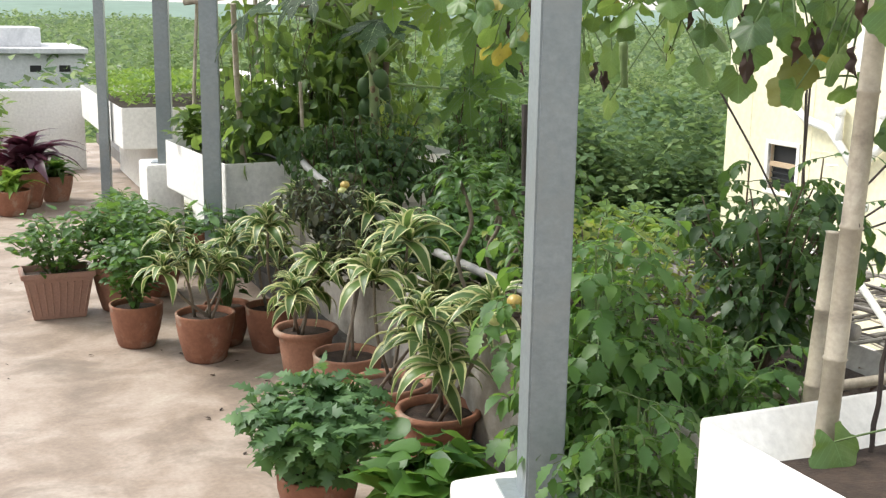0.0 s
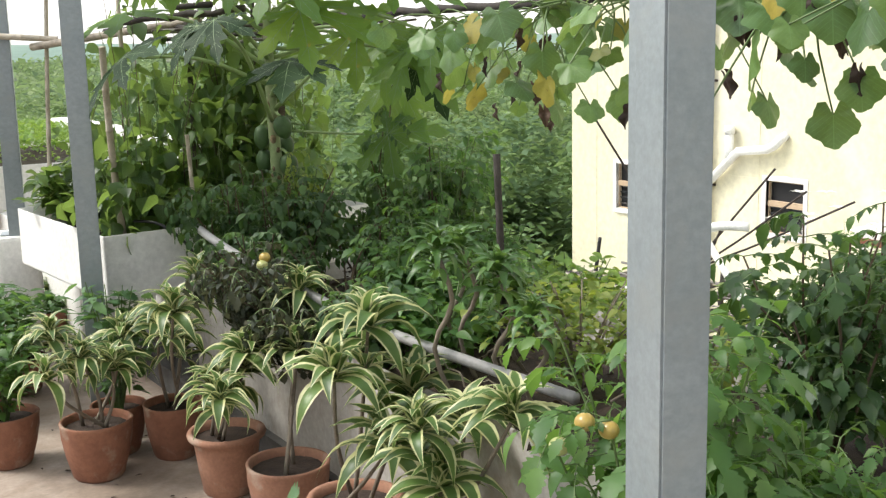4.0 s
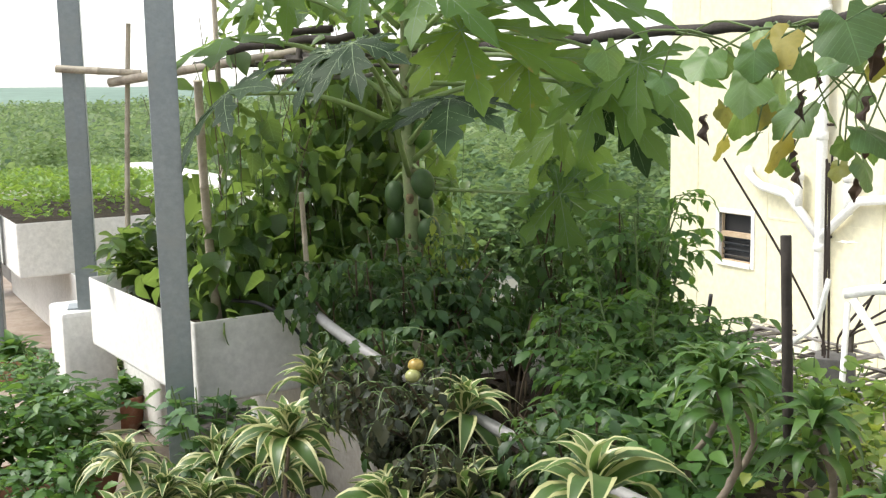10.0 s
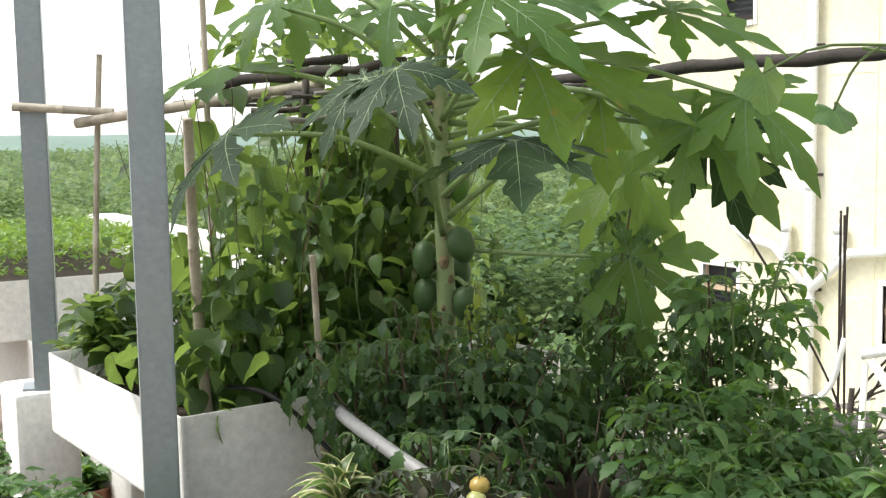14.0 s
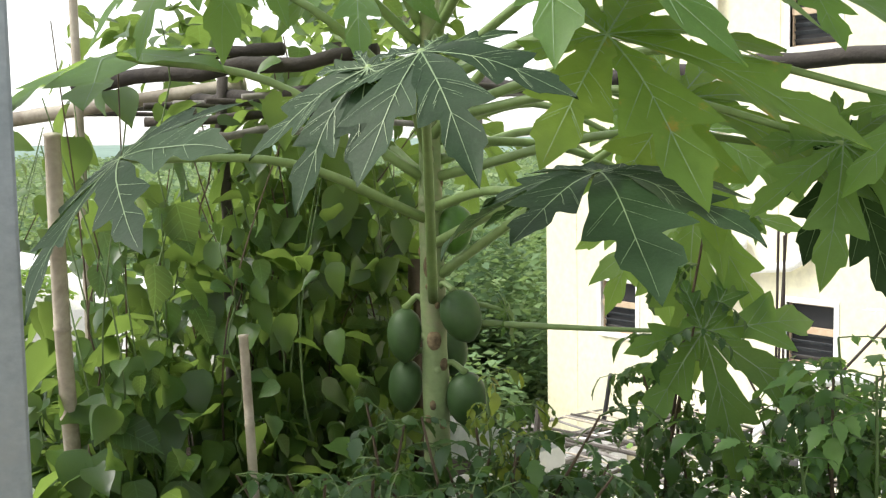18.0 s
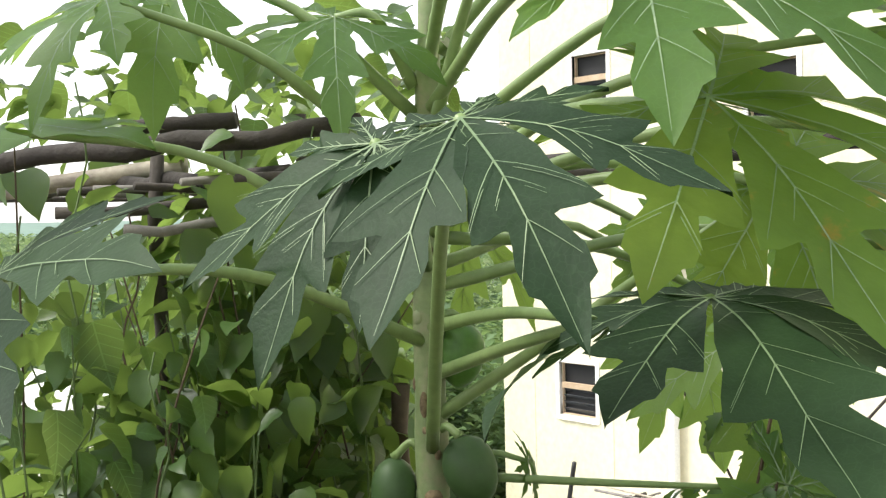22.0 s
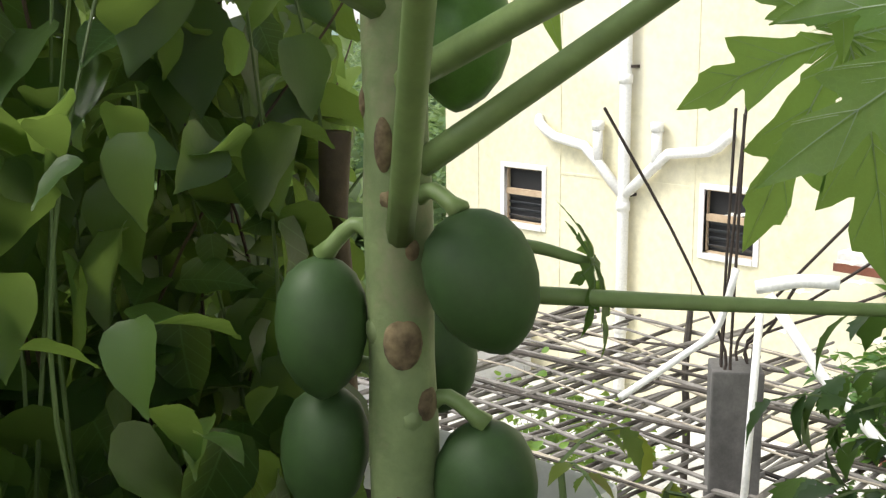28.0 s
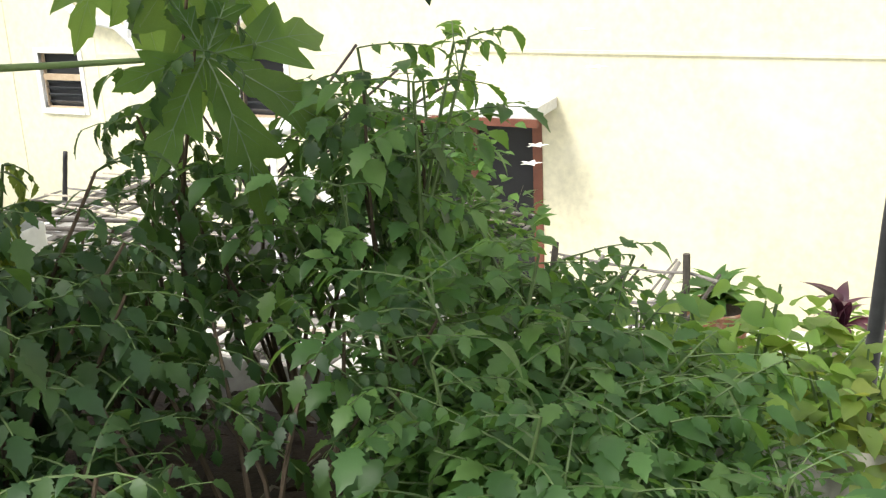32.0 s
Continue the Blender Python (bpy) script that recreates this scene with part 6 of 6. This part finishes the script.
for k in range(70):
    x, y = rng.uniform(-0.6, 1.4), rng.uniform(2.6, 7.5)
    if rng.random() < 0.5:
        x = rng.uniform(0.9, 1.5)
    mats.append(turned(rng, (x, y, 0.006), rng.uniform(0.015, 0.04), rng.uniform(0, 6.283), rng.gauss(0, 0.15), rng.gauss(0, 0.2)))
lv.add(T_OVATE, mats)
tagged(part("fallen_leaves", lv.mesh("fallen_leaves"), M_DRY), "a few dry leaves fallen on the cement floor", "leaf litter", kind="stuff")


# ---- stick trellis, column and shrubs on the lower roof ----
TZ, RZ = -1.76, -3.6
rng = random.Random(55)
trellis = thing("stick_trellis", 9.0, 10.5, TZ, "rough trellis of bleached poles tied into a flat roof", "trellis")
for k in range(44):
    y = 7.7 + 5.4 * k / 43
    under(part("stick", stick((6.3 + rng.uniform(-.5, .3), y + rng.uniform(-.2, .2), TZ + rng.uniform(-.04, .08)), (11.2 + rng.uniform(-.6, .6), y + rng.uniform(-.6, .4), TZ + rng.uniform(-.04, .10)), rng.uniform(0.012, 0.026), None, 0.035, 7, 6, 0, rng), M_PALEWOOD if k % 3 else M_DARKWOOD), trellis)
for k in range(26):
    x = 6.5 + 4.6 * k / 25
    under(part("stick", stick((x + rng.uniform(-.2, .2), 7.5, TZ + 0.07), (x + rng.uniform(-1.2, .6), 13.1, TZ + 0.10), rng.uniform(0.010, 0.022), None, 0.04, 7, 6, 0, rng), (M_PALEWOOD, M_DARKWOOD, M_PALEWOOD, M_BAMBOO)[k % 4]), trellis)
for x, y in ((6.6, 7.9), (6.7, 11.2), (9.1, 12.75), (9.0, 7.9), (11.0, 8.2), (10.9, 11.0)):
    under(part("trellis_leg", stick((x, y, RZ), (x, y, TZ + 0.36), 0.045, 0.035, 0.03, 6, 7, 0, rng), M_DARKWOOD), trellis)
trellis2 = thing("stick_trellis", 8.6, 6.6, TZ, "rough trellis of bleached poles sagging over the lower roof", "trellis")
for k in range(13):
    y = 5.9 + 1.5 * k / 12
    under(part("stick", stick((5.8 + rng.uniform(-.4, .3), y, TZ - 0.55 + rng.uniform(-.08, .08)), (11.2 + rng.uniform(-.9, .6), y + rng.uniform(-.6, .6), TZ - 0.55 + rng.uniform(-.08, .12)), rng.uniform(0.012, 0.026), None, 0.04, 6, 6, 0, rng), M_PALEWOOD if k % 2 else M_DARKWOOD), trellis2)
for k in range(10):
    x = 6.0 + 5.0 * k / 9
    under(part("stick", stick((x, 5.7, TZ - 0.45), (x + rng.uniform(-.6, .6), 7.5, TZ - 0.45), 0.020, 0.014, 0.04, 6, 6, 0, rng), M_PALEWOOD), trellis2)
for x, y in ((6.2, 6.0), (6.3, 7.3), (11.0, 6.0), (11.0, 7.3)):
    under(part("trellis_leg", stick((x, y, RZ), (x, y, TZ - 0.2), 0.045, 0.035, 0.03, 6, 7, 0, rng), M_DARKWOOD), trellis2)

col = thing("concrete_column", 7.90, 8.62, RZ, "unfinished dark-stained concrete column with rusty rebar sticking out", "column", rz=38)
part("shaft", boxed(-0.17, -0.17, 0, 0.17, 0.17, 2.78, bevel=0.015), M_CONCRETE, col)
for k, (x, y, tx, ty, h) in enumerate(((-0.12, 0.10, -0.80, 0.40, 1.76), (-0.12, 0.05, -0.28, -0.20, 1.72), (-0.06, 0.10, -0.22, -0.24, 1.78), (0.0, 0.10, -0.20, -0.16, 1.74), (0.10, -0.10, 0.30, -1.00, 1.00), (0.10, -0.03, 0.20, -0.80, 1.20), (0.03, -0.10, 0.40, -1.45, 0.95), (-0.10, -0.10, -0.05, -0.3, 0.62))):
    c, d = math.cos(radians(-38)), math.sin(radians(-38))
    rx, ry = tx * c - ty * d, tx * d + ty * c
    part("rebar", tube(curve_pts([(x, y, 2.7), (x, y, 2.95), (x + rx * 0.45, y + ry * 0.42, 2.78 + h * 0.52), (x + rx, y + ry, 2.78 + h)], 10), 0.011, 6), M_RUST, col)
tagged(part("white_conduit", tube([(7.68, 8.41, -2.3), (7.74, 8.36, -0.29)], 0.026, 8), M_WHITEPIPE, smooth=True), "white plastic conduit tied to the column", "pipe")
tagged(part("white_conduit", tube([(7.76, 8.32, -0.26), (7.80, 7.95, -0.72), (7.86, 7.50, -1.14), (7.9, 7.1, -1.55)], 0.036, 8), M_WHITEPIPE, smooth=True), "white plastic conduit slanting down from the column", "pipe")
tagged(part("white_conduit", tube(curve_pts([(7.0, 8.9, -0.9), (7.4, 8.75, -0.7), (7.62, 8.6, -0.5), (7.66, 8.5, -0.1)], 10), 0.024, 9), M_WHITEPIPE, smooth=True), "curved white plastic pipe by the column", "pipe")
tagged(part("pipe_elbow", tube(curve_pts([(7.74, 8.40, -0.22), (7.86, 8.16, -0.16), (7.98, 7.96, -0.16)], 6), 0.045, 10), M_WHITEPIPE, smooth=True), "white pipe elbow wrapped with black tape", "pipe")

rng = random.Random(88)
for x, y, s, top, n, sz, lab, mat, tmpl in (
        (9.6, 7.9, 0.95, -0.05, 2200, 0.16, "flowering shrub with narrow dark leaves and white flowers", M_HERB, T_OVATE),
        (10.9, 5.6, 0.9, -2.75, 900, 0.14, "low yellow-green bush in front of the cream wall", M_HEDGE, T_OVATE),
        (8.6, 5.0, 0.9, -1.9, 1000, 0.18, "dark green shrub on the lower roof", M_TOMATO_DARK, T_OVATE),
        (10.9, 4.0, 1.2, -2.35, 1300, 0.16, "yellow-green bush in front of the cream wall", M_HEDGE, T_OVATE),
        (11.3, 2.0, 1.1, -2.5, 900, 0.16, "yellowing bush in front of the cream wall", M_YELLOWLEAF, T_HEART),
        (5.9, 4.6, 1.0, -1.55, 1100, 0.12, "yellow-green bush on the lower roof", M_HEDGE, T_HEART),
        (5.5, 3.9, 1.0, -1.0, 1100, 0.12, "yellowing bush on the lower roof", M_YELLOWLEAF, T_HEART),
        (5.7, 5.8, 0.9, -1.9, 900, 0.12, "yellow-green bush before the stick trellis", M_HEDGE, T_HEART),
        (7.7, 4.2, 1.1, -1.15, 1000, 0.13, "pale green bush on the lower roof", M_HEDGE, T_OVATE),
        (7.0, 9.6, 1.0, -1.45, 1100, 0.11, "gourd creeper climbing through the stick trellis", M_HEDGE, T_HEART),
        (8.8, 11.0, 1.2, -1.5, 1000, 0.11, "pale creeper climbing through the stick trellis", M_HEDGE, T_HEART)):
    h = top - RZ
    b = bush("shrub", x, y, RZ, s, h, n, sz, int(x * 100 + y), lab, mat, tmpl, 16, M_WOODSTEM, "shrub")
    if "white flowers" in lab:
        for k in range(30):
            lv = Leaves()
            c = Vector((rng.gauss(0, 0.6), rng.gauss(0, 0.6), h * rng.uniform(0.75, 1.05)))
            lv.add(T_OVATE, [turned(rng, c, 0.11, j * 1.257, 0.35, 0) for j in range(5)])
            part("flower", lv.mesh("flower"), M_FLOWER, b)
cane = spiky_plant(6.9, 4.3, RZ, 0.36, 16, 133, "dark purple spiky plant on a tall bare cane", M_PURPLE, "purple_plant")
for o in cane.children:
    o.location.z = 2.66
part("cane", tube([(0, 0, 0), (0.03, 0.01, 1.4), (0, 0, 2.68)], 0.026, 8), M_WOODSTEM, cane, smooth=True)
spiky_plant(12.2, 3.0, RZ, 0.7, 40, 131, "dark red spiky plant before the cream wall", M_PURPLE, "purple_plant", (0.35, 0.75, M_TERRA))
spiky_plant(12.3, 5.94, RZ, 0.55, 60, 132, "grey-green spiky plant before the cream wall", M_HERB, pot=(0.35, 0.65, M_TERRA))

pole("iron_rod", (10.35, 12.95, -1.80), (10.30, 12.78, -1.17), 0.03, 0.028, M_CABLE, "short black iron rod standing on the stick trellis", 0, 0.0, 140, category="rod")
